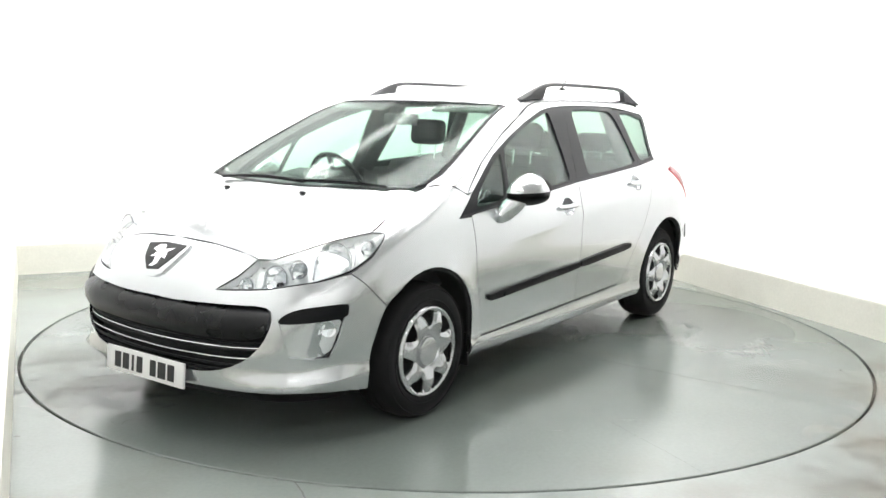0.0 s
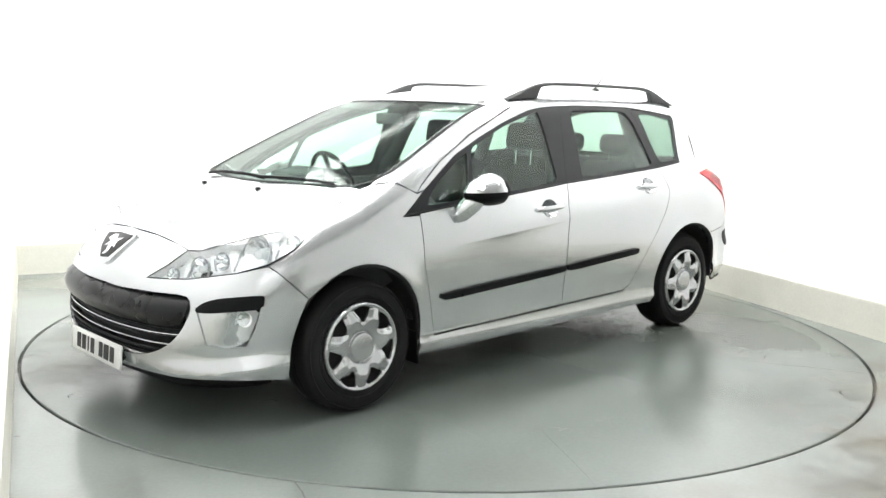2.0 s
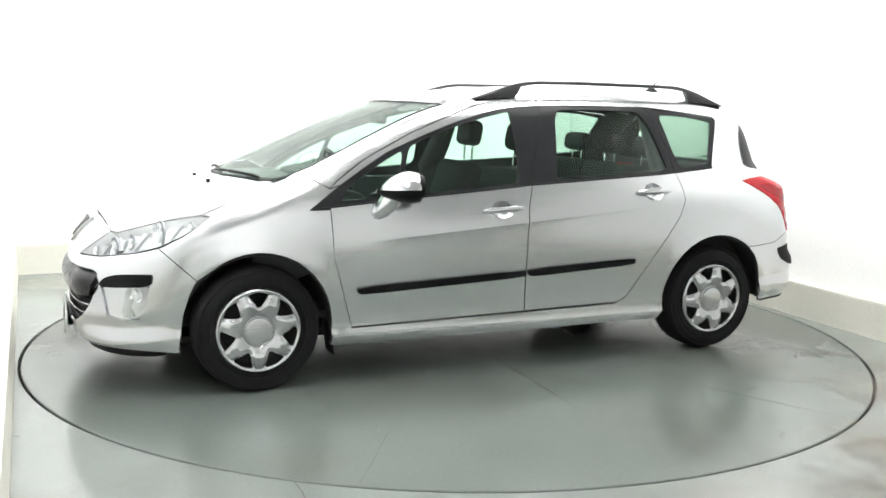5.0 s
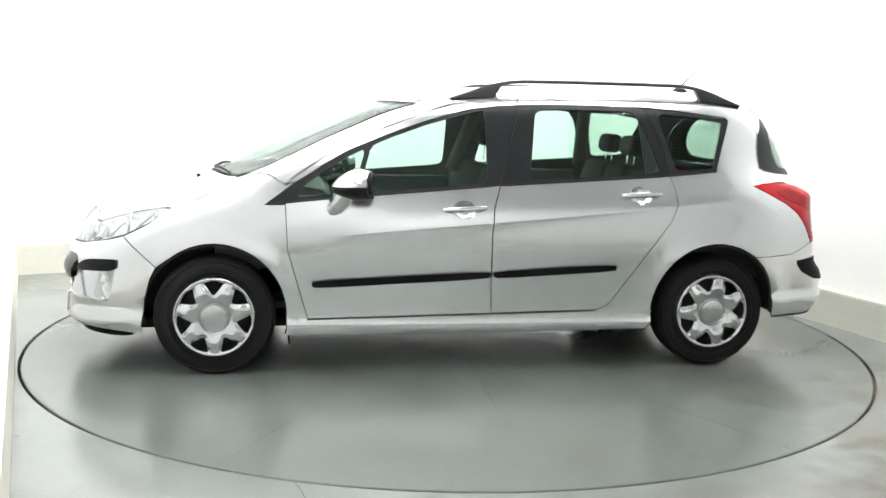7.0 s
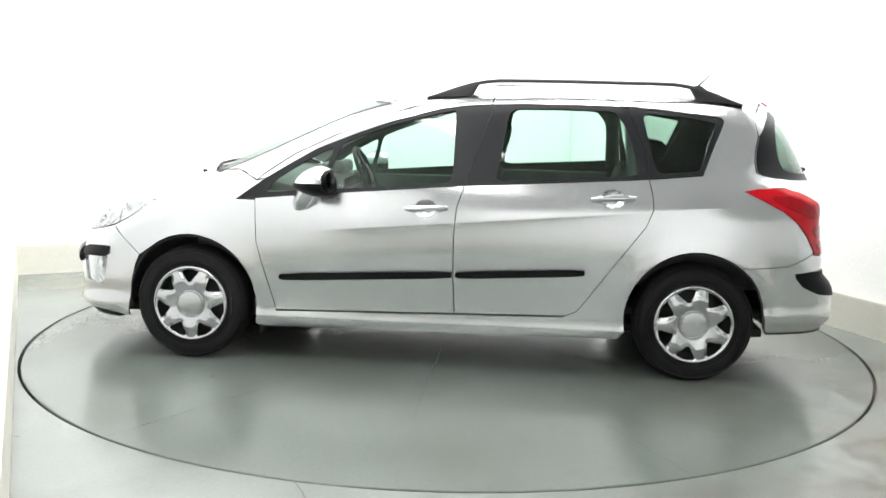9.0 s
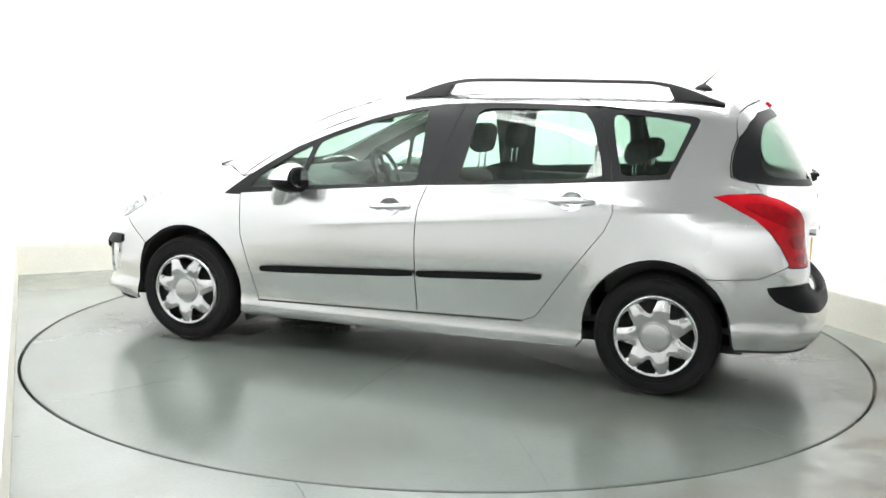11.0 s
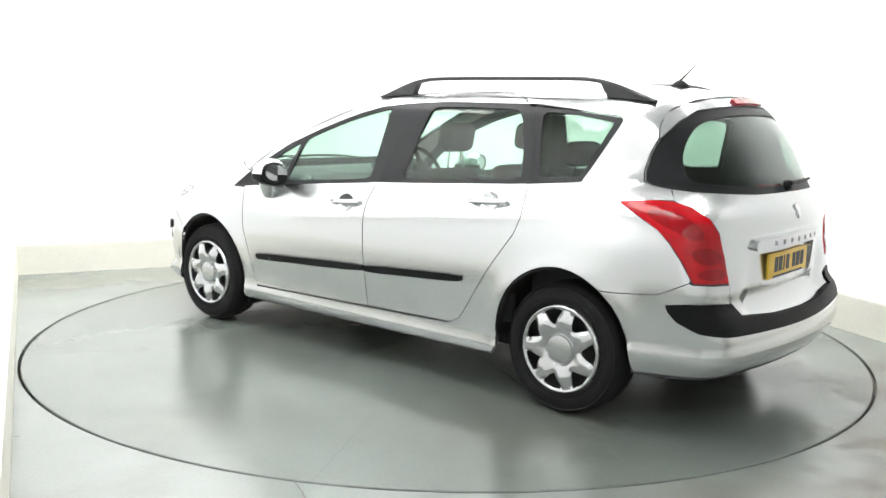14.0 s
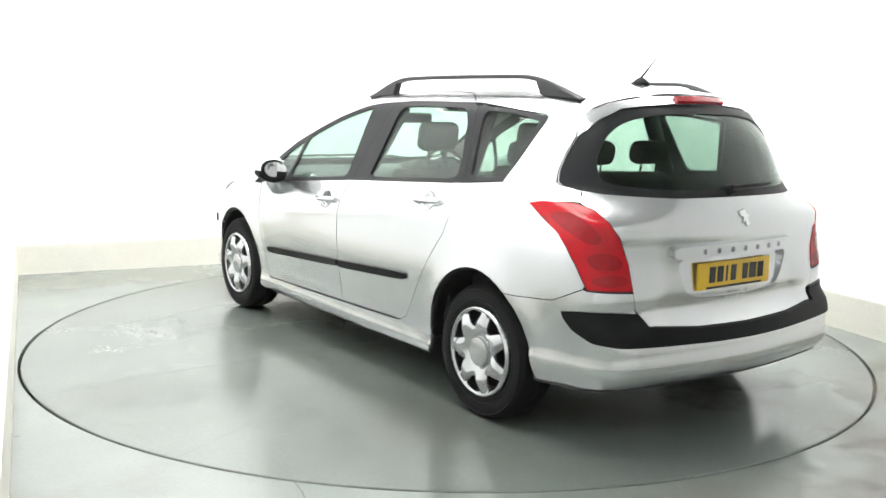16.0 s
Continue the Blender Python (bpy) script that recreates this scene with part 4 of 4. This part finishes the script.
def tail():
    gate_half = [(-1.745, 0, 1.478), (-1.725, .28, 1.465), (-1.685, .45, 1.438), (-1.650, .56, 1.395), (-1.648, .601, 1.334), (-1.656, .618, 1.285), (-1.636, .657, 1.212), (-1.632, .688, 1.145), (-1.640, .70, 1.095), (-1.677, .695, 1.075), (-1.756, .668, 1.062), (-1.791, .71, 1.022), (-1.83, .722, 1.010), (-1.871, .704, .999), (-1.94, .688, .955), (-1.984, .673, .899), (-2.015, .645, .79), (-2.026, .623, .680), (-2.03, .607, .60), (-2.064, .56, .540), (-2.11, .3, .520), (-2.124, 0, .514)]
    out = drawn("rear", gate_half, True)
    win = drawn("rear", REAR_WIN, True)
    plate_half = [(-2.075, 0, .822), (-2.05, .385, .812), (-2.06, .350, .70), (-2.07, .30, .638), (-2.07, .26, .622), (-2.08, 0, .612)]
    recess = drawn("rear", plate_half, True)

    def fold(v):
        z = v[:, 1]
        return .004 * np.exp(-((z - .893) / .010) ** 2) - .105 * np.clip(.893 - z, 0, .30) * (1 - ramp(np.abs(v[:, 0]), .40, .53))
    gate = panel("tailgate", out, "rear", car, PAINT, "silver tailgate with a wraparound rear window", [win, rounded(recess, 2)], step=.02, back=TRIM, bulge=fold)
    shut_line(out, "rear", car)
    panel("plate_recess", recess, "rear", gate, PAINT, step=.025, gap=-.004, thick=.004, lift=-.036)
    ring = resampled(rounded(recess, 2), .02)
    a = lifted("rear", ring)
    n = skin_normal(a)
    k = len(a)
    part_raw("recess_wall", np.concatenate([a + n * (fold(ring) - .004)[:, None], a - n * .038]), [(i, (i + 1) % k, k + (i + 1) % k, k + i) for i in range(k)], PAINT, gate, "", True)
    # glass: black border, wide at the wrapped ends, and the clear middle
    clear = drawn("rear", [(-1.82, 0, 1.402), (-1.79, .30, 1.392), (-1.75, .44, 1.36), (-1.735, .52, 1.30), (-1.735, .57, 1.21), (-1.76, .58, 1.13), (-1.80, .57, 1.10), (-1.9, .46, 1.087), (-2.0, .25, 1.079), (-2.03, 0, 1.078)], True)
    clear = rounded(clear, 2)
    panel("rear_window", win, "rear", gate, BLACK, "black bordered wraparound rear window", [clear], step=.03, gap=.002, thick=.004, lift=-.007)
    panel("window_pane", shrunk(np.array(clear), -.01), "rear", gate, REAR_GLASS, "tinted rear window glass", step=.07, gap=0, thick=.004, lift=-.012)
    # spoiler lip with the high brake light
    brake = drawn("rear", [(-1.77, .150, 1.4590), (-1.77, 0, 1.464), (-1.77, -.150, 1.4590), (-1.77, -.150, 1.4375), (-1.77, 0, 1.4415), (-1.77, .150, 1.4375)])
    panel("high_brake_light", brake, "rear", gate, DARK_RED, "red high-level brake light", step=.02, gap=0, thick=.02, lift=.012)
    # wiper
    q = lifted("rear", [(-.10 * ARC, 1.075), (.02, 1.078), (.14, 1.082), (.22, 1.086)])
    n = skin_normal(q)
    part("rear_wiper", tube([tuple(p) for p in (q + n * .03) * [1, -1, 1]], [.012, .011, .009, .006], 8), PLASTIC, gate, "black rear wiper")
    part("wiper_pivot", lathe([(0, .03), (.022, .026), (.026, 0)], 20, Matrix.Translation((-2.028, .06, 1.073)) @ Matrix.Rotation(radians(-70), 4, "Y")), PLASTIC, gate)
    # badge emblem, plain chrome, on an added grey backing that draws its dark edges
    em = drawn("rear", [(-2.07, .035, .985), (-2.07, -.005, .990), (-2.07, -.015, .972), (-2.07, -.035, .968), (-2.07, -.018, .955), (-2.07, -.035, .925), (-2.07, -.012, .922), (-2.07, -.002, .945), (-2.07, .012, .935), (-2.07, .008, .96), (-2.07, .028, .965)])
    panel("badge_outline", shrunk(np.array(em), -.004), "rear", gate, GREY, "", step=.012, gap=0, thick=.004, lift=.003)
    panel("badge_emblem", em, "rear", gate, CHROME, "plain chrome emblem", step=.012, gap=0, thick=.006, lift=.006)
    # grip bar with plain bars on it
    bar = drawn("rear", [(-2.07, 0, .852), (-2.06, .33, .850), (-2.04, .415, .846), (-2.04, .418, .806), (-2.06, .39, .798), (-2.07, 0, .802)], True)
    grip = panel("grip_bar", bar, "rear", gate, PAINT, "silver grip bar over the number plate", step=.02, gap=0, thick=.04, lift=.016, soft=1)
    for i in range(7):
        y = .255 - .085 * i
        mark = drawn("rear", [(-2.07, y + .008, .836), (-2.07, y - .008, .836), (-2.07, y - .008, .816), (-2.07, y + .008, .816)])
        panel("grip_mark", mark, "rear", gate, GREY, "", step=.012, gap=0, thick=.003, lift=.0185)
    for y, w in ((-.50, .05),):
        model = drawn("rear", [(-2.05, y + w, .662), (-2.05, y - w, .662), (-2.05, y - w, .646), (-2.05, y + w, .646)])
        panel("model_mark", model, "rear", gate, CHROME, "", step=.012, gap=0, thick=.004, lift=-.020)
    # number plate
    plate = part("rear_number_plate", rounded_box(.012, .495, .118, .003, Matrix.Translation((-2.046, .008, .712))), YELLOW_PLATE, car, "yellow rear number plate with black bars")
    for y, w in ((.155, .042), (.102, .042), (.058, .014), (.012, .038), (-.068, .038), (-.122, .050), (-.178, .042)):
        part("plate_bar", rounded_box(.002, w, .070, .001, Matrix.Translation((-2.0529, y + .008, .716)), 1), INK, plate)
    part("plate_line", rounded_box(.002, .38, .010, .0005, Matrix.Translation((-2.0529, .008, .660)), 1), INK, plate)
    # rear bumper, black top insert
    low_half = [(-2.125, 0, .509), (-2.11, .3, .515), (-2.067, .564, .534), (-2.035, .607, .595), (-2.03, .62, .674), (-1.941, .799, .687)] + REAR_SEAM[::-1] + [(-1.610, .88, .56), (-1.648, .87, .50), (-1.678, .865, .43), (-1.694, .855, .35), (-1.698, .85, .31), (-1.703, .84, .276), (-1.80, .82, .274), (-1.9, .79, .276), (-2.0, .70, .280), (-2.09, .45, .282), (-2.11, 0, .280)]
    bl = drawn("rear", low_half, True)
    bump = panel("rear_bumper", bl, "rear", car, PAINT, "silver rear bumper with a black top edge", step=.024, back=STEEL,
                 bulge=lambda v: .012 * (1 - ramp(v[:, 1], .375, .405)) - .022 * (1 - ramp(v[:, 1], .27, .345)))
    shut_line(bl, "rear", car)
    ins_half = [(-2.125, 0, .507), (-2.11, .3, .513), (-2.067, .566, .533), (-2.04, .607, .590), (-2.0, .72, .603), (-1.92, .805, .603), (-1.840, .838, .592), (-1.850, .836, .565), (-1.89, .824, .522), (-1.979, .791, .482), (-2.04, .70, .468), (-2.097, .56, .462), (-2.14, .2, .452), (-2.145, 0, .450)]
    panel("bumper_insert", drawn("rear", ins_half, True), "rear", bump, PLASTIC, "black protective bumper insert", step=.028, gap=0, thick=.03, lift=.010, bulge=lambda v: -.008 * ramp(np.abs(v[:, 0]), .66, .80))
    # lamps
    for s in (1, -1):
        o = [(a * s, z) for a, z in drawn("rear", TAIL_LAMP)]
        lamp = panel("tail_lamp", o, "rear", car, RED, "glossy red tail lamp cluster", step=.025, gap=.002, thick=.03, lift=.004, back=TRIM)
        shut_line(o, "rear", car)
        for cell in ([(-1.70, .81, .975), (-1.80, .765, .985), (-1.88, .735, .955), (-1.945, .715, .885), (-1.925, .76, .862), (-1.85, .80, .90), (-1.77, .815, .935)], [(-1.905, .79, .83), (-1.985, .69, .84), (-2.012, .655, .77), (-1.945, .77, .765)], [(-1.945, .775, .745), (-2.012, .655, .75), (-2.018, .64, .70), (-1.955, .78, .705)]):
            panel("lamp_cell", [(a * s, z) for a, z in drawn("rear", cell)], "rear", lamp, DARK_RED, "darker red lamp cell", step=.02, gap=0, thick=.004, lift=.006, soft=2)


def wheel():
    """One road wheel, its outer face towards +z, centred on the hub."""
    w = new("wheel")
    tagged(w, "black tyre with a seven-spoke silver wheel trim")
    tread = [(.206, -.02), (.219, -.004), (.25, .004), (.282, .0), (.298, -.012), (.307, -.034), (.3095, -.07), (.3095, -.085), (.306, -.087), (.306, -.093), (.3095, -.095), (.3095, -.12), (.306, -.122), (.306, -.128), (.3095, -.13), (.307, -.165), (.295, -.19), (.27, -.197), (.215, -.185)]
    part("tyre", lathe(tread, 72), RUBBER, w, "black rubber tyre")
    for r in (.235, .286):
        part("tyre_rib", lathe([(r - .004, .0005), (r, .0045), (r + .004, .0005)], 72), RUBBER, w)
    part("rim", lathe([(0, -.06), (.10, -.055), (.17, -.075), (.20, -.05), (.208, -.015), (.208, -.04), (.20, -.18)], 48), STEEL, w, "dark steel rim")
    # trim: seven broad spokes that swell towards the lip, wedge-shaped openings, a dished middle
    n, holes = 7, []
    for i in range(n):
        a = math.pi / 2 + 2 * math.pi * i / n
        h = []
        for r, d in ((.187, -.285), (.192, 0), (.187, .285), (.165, .240), (.142, .165), (.118, .060), (.118, -.060), (.142, -.165), (.165, -.240)):
            h.append((r * math.cos(a + d), r * math.sin(a + d)))
        holes.append(resampled(rounded(h, 3, .2), .006))
    outer = np.array([(.208 * math.cos(t), .208 * math.sin(t)) for t in np.linspace(0, 2 * math.pi, 120, endpoint=False)])
    v, f, _ = fill(outer, holes, .006)
    r = np.hypot(v[:, 0], v[:, 1])
    edge = np.concatenate(holes)
    near = np.min(np.linalg.norm(v[:, None] - edge[None], axis=2), axis=1)
    z = .004 + .022 * ramp(r, .066, .135) - .016 * ramp(r, .135, .19)      # dish, then falling to the lip
    z = z - .013 * np.exp(-(near / .013) ** 2) * (1 - ramp(r, .178, .188))                          # rolled edges of the openings
    z = z + .005 * np.exp(-((r - .199) / .006) ** 2) - .005 * np.exp(-((r - .190) / .004) ** 2)    # raised lip with a groove inside it
    z = z - .012 * np.exp(-((r - .071) / .005) ** 2)
    z = z - .014 * np.clip((r - .202) / .006, 0, 1)
    top = np.stack([v[:, 0], v[:, 1], z], 1)
    fn = np.cross(top[f[:, 1]] - top[f[:, 0]], top[f[:, 2]] - top[f[:, 0]])[:, 2] < 0
    f[fn] = f[fn][:, ::-1]
    k = len(v)
    rim = border(f)
    low = top - [0, 0, .012]
    verts = np.concatenate([top, top[[e[0] for e in rim]], top[[e[1] for e in rim]], low[[e[1] for e in rim]], low[[e[0] for e in rim]]])
    m = len(rim)
    faces = [tuple(t) for t in f] + [(k + m + i, k + i, k + 3 * m + i, k + 2 * m + i) for i in range(m)]
    part_raw("wheel_trim", verts, faces, CAP, w, "silver plastic wheel trim with seven openings", True)
    part("trim_cap", lathe([(0, .0135), (.055, .0130), (.064, .0105), (.067, .004), (.067, -.004)], 40), CAP, w)
    return w


def wheels():
    first = wheel()
    first.parent = car
    places = [(1.354, 1, .3075, 25.7), (1.354, -1, .3075, 8), (-1.342, 1, .3095, -11), (-1.342, -1, .3095, 30)]
    for i, (x, s, z, spun) in enumerate(places):
        m = Matrix.Translation((x, .857 * s, z)) @ Matrix.Rotation(radians(-90 * s), 4, "X") @ Matrix.Rotation(radians(spun), 4, "Z")
        if i == 0:
            first.matrix_basis = m
        else:
            copy_thing(first, m)


def cabin():
    # floor pan and underbody
    part("underbody", rounded_box(3.7, 1.25, .05, .01, Matrix.Translation((.1, 0, .225))), STEEL, car, "black underbody")
    part("cabin_floor", rounded_box(2.9, 1.35, .04, .01, Matrix.Translation((-.35, 0, .33))), TRIM, car)
    part("engine_cover", rounded_box(.75, 1.2, .4, .05, Matrix.Translation((1.62, 0, .48))), STEEL, car)
    # inner door linings, up to the window sills
    for s in (1, -1):
        for x0, x1, z1 in ((.98, -.10, .93), (-.10, -1.0, .985)):
            bm = rounded_box(x0 - x1, .05, z1 - .36, .015, Matrix.Translation(((x0 + x1) / 2, .765 * s, (z1 + .36) / 2)) @ Matrix.Rotation(radians(-2 * s), 4, "X"))
            part("door_lining", bm, TRIM, car, "dark grey door lining")
        part("boot_lining", rounded_box(.70, .06, .46, .02, Matrix.Translation((-1.40, .66 * s, .70))), TRIM, car)
    # dashboard
    prof = [(1.36, .955), (1.15, .985), (.95, .985), (.80, .955), (.74, .90), (.76, .80), (.85, .62), (1.2, .5), (1.36, .6)]
    dash = part("dashboard", prism(prof, 1.44, Matrix.Translation((0, .72, 0)) @ Matrix.Rotation(radians(90), 4, "X"), .015), TRIM, car, "dark grey dashboard")
    part("instrument_hood", rounded_box(.22, .36, .08, .03, Matrix.Translation((.83, -.36, .985)) @ Matrix.Rotation(radians(8), 4, "Y")), TRIM, dash)
    # steering wheel on the car's right
    ringm = Matrix.Translation((.60, -.36, .945)) @ Matrix.Rotation(radians(-66), 4, "Y")
    ring = tube([tuple(ringm @ Vector((.185 * math.cos(a), .185 * math.sin(a), 0))) for a in np.linspace(0, 2 * math.pi, 40, endpoint=False)], .015, 10, True)
    sw = part("steering_wheel", ring, PLASTIC, car, "black steering wheel")
    part("wheel_hub", rounded_box(.15, .13, .05, .02, ringm), PLASTIC, sw)
    for a in (0, 180, 270):
        part("wheel_spoke", rounded_box(.12, .035, .018, .006, ringm @ Matrix.Rotation(radians(a + 90), 4, "Z") @ Matrix.Translation((.12, 0, 0))), PLASTIC, sw)
    part("column", tube([tuple(ringm @ Vector((0, 0, -.02))), (.86, -.36, .83)], .035, 12), PLASTIC, sw)
    part("rear_view_mirror", rounded_box(.03, .24, .065, .015, Matrix.Translation((.47, 0, 1.325))), TRIM, car, "interior rear-view mirror")
    for y in (-.36, .36):
        part("sun_visor", rounded_box(.16, .38, .018, .006, Matrix.Translation((.34, y, 1.405)) @ Matrix.Rotation(radians(20), 4, "Y")), LINING, car)

    def head_rest(x, y, z, parent, w=.25, h=.165):
        r = part("headrest", rounded_box(.10, w, h, .045, Matrix.Translation((x, y, z)) @ Matrix.Rotation(radians(-10), 4, "Y"), 4), CLOTH, parent, "charcoal headrest on two posts")
        part("headrest_posts", joined(*[tube([(x + .01, y + d, z - .17), (x, y + d, z - .03)], .006, 8) for d in (-.06, .06)]), CHROME, parent)
        return r

    for y in (.36, -.36):
        seat = part("front_seat", rounded_box(.52, .50, .17, .06, Matrix.Translation((.18, y, .56)) @ Matrix.Rotation(radians(-6), 4, "Y"), 4), CLOTH, car, "charcoal cloth front seat")
        part("backrest", rounded_box(.15, .49, .52, .06, Matrix.Translation((-.16, y, .80)) @ Matrix.Rotation(radians(-16), 4, "Y"), 4), CLOTH, seat)
        head_rest(-.285, y, 1.235, seat)
    bench = part("rear_seat", rounded_box(.50, 1.30, .17, .05, Matrix.Translation((-.72, 0, .58)), 4), CLOTH, car, "charcoal cloth rear bench")
    for y, w in ((.42, .44), (0, .38), (-.42, .44)):
        part("backrest", rounded_box(.13, w, .52, .05, Matrix.Translation((-1.03, y, .82)) @ Matrix.Rotation(radians(-18), 4, "Y"), 4), CLOTH, bench)
        head_rest(-1.145, y, 1.185, bench, .26, .125)
    part("boot_floor", rounded_box(.85, 1.2, .03, .01, Matrix.Translation((-1.55, 0, .58))), TRIM, car)
    part("load_cover", rounded_box(.70, 1.15, .02, .008, Matrix.Translation((-1.48, 0, .955))), TRIM, car)
    # pillars inside
    for s in (1, -1):
        for a, b in (((-.115, .775, .98), (-.25, .60, 1.40)), ((-1.02, .75, 1.03), (-1.0, .59, 1.40))):
            part("pillar_lining", tube([(a[0], (a[1] - .03) * s, a[2]), (b[0], (b[1] - .03) * s, b[2])], .045, 10), TRIM, car)


sides(doors)
sides(flanks)
tops()
nose()
sides(headlamps)
tail()
wheels()
cabin()


# ---- wear on the turntable: seams between its plates, and scuffs ----
def turntable_marks():
    def streak(name, mat, pts, wide, label):
        v, f = [], []
        for i, (x, y) in enumerate(pts):
            a, b = Vector(pts[max(i - 1, 0)]), Vector(pts[min(i + 1, len(pts) - 1)])
            n = Vector((-(b - a).y, (b - a).x)).normalized() * wide * (.5 + .5 * random.random())
            v += [(x + n.x, y + n.y, .0012), (x - n.x, y - n.y, .0012)]
        for i in range(len(pts) - 1):
            f.append((2 * i, 2 * i + 1, 2 * i + 3, 2 * i + 2))
        part_raw(name, v, f, mat, turntable, label)

    def ray(angle, r0, r1, n=14, wob=.006):
        a = radians(angle)
        return [(r * math.cos(a) + random.uniform(-wob, wob), r * math.sin(a) + random.uniform(-wob, wob)) for r in np.linspace(r0, r1, n)]
    # six plate seams, some worn open and some nearly closed
    streak("seam", MARK, ray(148.4, 2.02, 2.45), .0045, "dark seam between turntable plates")
    streak("seam", FAINT, ray(148.4, .3, 2.02), .0025, "faint seam")
    streak("seam", FAINT, ray(-90, .4, 2.1), .0014, "faint seam")
    streak("seam", MARK, ray(-89.6, 2.1, 2.44), .003, "dark seam between turntable plates")
    streak("seam", FAINT, ray(-120.6, .8, 2.44), .0013, "faint seam")
    streak("seam", FAINT, ray(-61.8, 1.6, 2.44), .0014, "faint seam")
    streak("seam", FAINT, ray(-31.2, .6, 1.76), .0012, "faint seam")
    streak("scuff", MARK, ray(-31.3, 1.77, 1.91, 8, .012), .007, "dark scuff on the plate seam")
    streak("scuff", MARK, ray(-31.4, 2.10, 2.34, 10, .010), .006, "dark scuff on the plate seam")
    for k in range(16):
        a, r = random.uniform(0, 2 * math.pi), random.uniform(1.3, 2.4)
        x, y = r * math.cos(a), r * math.sin(a)
        d, s = random.uniform(0, math.pi), random.uniform(.02, .09)
        streak("scuff", FAINT, [(x + s * q * math.cos(d + q), y + s * q * math.sin(d + q)) for q in (0, .3, .6, 1)], .0025, "small faint scuff")


def stains():
    def film(x, y, size, colour, strength, on=None, label="dried brownish stain", lift=.0008):
        bm = bmesh.new()
        bmesh.ops.create_circle(bm, cap_ends=True, segments=40, radius=size)
        ob = part("stain", bm, stain_film("dried stain", colour, size, strength), on, label, False)
        ob.location = (x, y, lift)
        return ob
    for x, y, r, c, k in ((-2.02, .62, .50, (.10, .095, .075), .8), (-1.85, 1.2, .42, (.12, .115, .095), .45), (1.2, -1.1, .7, (.16, .165, .14), .35),
                          (.3, -1.9, .5, (.17, .18, .155), .22), (1.5, .6, .6, (.12, .11, .085), .6), (-.6, -.9, .8, (.17, .18, .16), .3)):
        film(x, y, r, c, k, turntable)
    for x, y, r, c, k in ((2.05, -1.85, .50, (.22, .17, .10), .65), (2.35, -1.05, .5, (.24, .20, .13), .45), (1.75, -2.3, .45, (.20, .175, .125), .5)):
        tagged(film(x, y, r, c, k, None, "", .0007), "dried brownish stain on the studio floor", "stain", "", "structure")


def floor_marks():
    """A short crack from the turntable's rim and a dark speck, on the fixed floor."""
    floor = bpy.data.objects["floor"]
    crack = [(-.560, -2.352), (-.546, -2.380), (-.531, -2.412), (-.517, -2.440), (-.508, -2.470), (-.494, -2.500)]
    v = [(x + d * .0035, y, .0011) for x, y in crack for d in (-1, 1)]
    part_raw("floor_crack", v, [(2 * i, 2 * i + 1, 2 * i + 3, 2 * i + 2) for i in range(len(crack) - 1)], MARK, floor, "short dark crack")
    bm = bmesh.new()
    bmesh.ops.create_circle(bm, cap_ends=True, segments=10, radius=.011, matrix=Matrix.Translation((-1.786, -1.963, .0011)) @ Matrix.Diagonal((1.4, .7, 1, 1)))
    part("floor_speck", bm, MARK, floor, "small dark speck", False)


turntable_marks()
stains()
floor_marks()


# ---- what moves: the turntable turns, and the car on it ----
PIVOT = Vector((.002, .041, 0))


def turn_at(t):
    return float(np.interp(t, [0, .5, 1.0, 1.5, 2.0, 16.0], [235.44, 233.86, 231.25, 227.9, 224.32, 126.41]))


def motions():
    times = [0, .25, .5, .75, 1, 1.25, 1.5, 2] + [2 + i for i in range(1, 15)]
    walk(turntable, [(t, pose(*TURN_C, 0, 0, 0, turn_at(t) - 180)) for t in times])
    rows = []
    for t in times:
        m = Matrix.Rotation(radians(turn_at(t)), 4, "Z")
        rows.append((t, m @ Matrix.Translation(-PIVOT)))
    walk(car, rows)


motions()
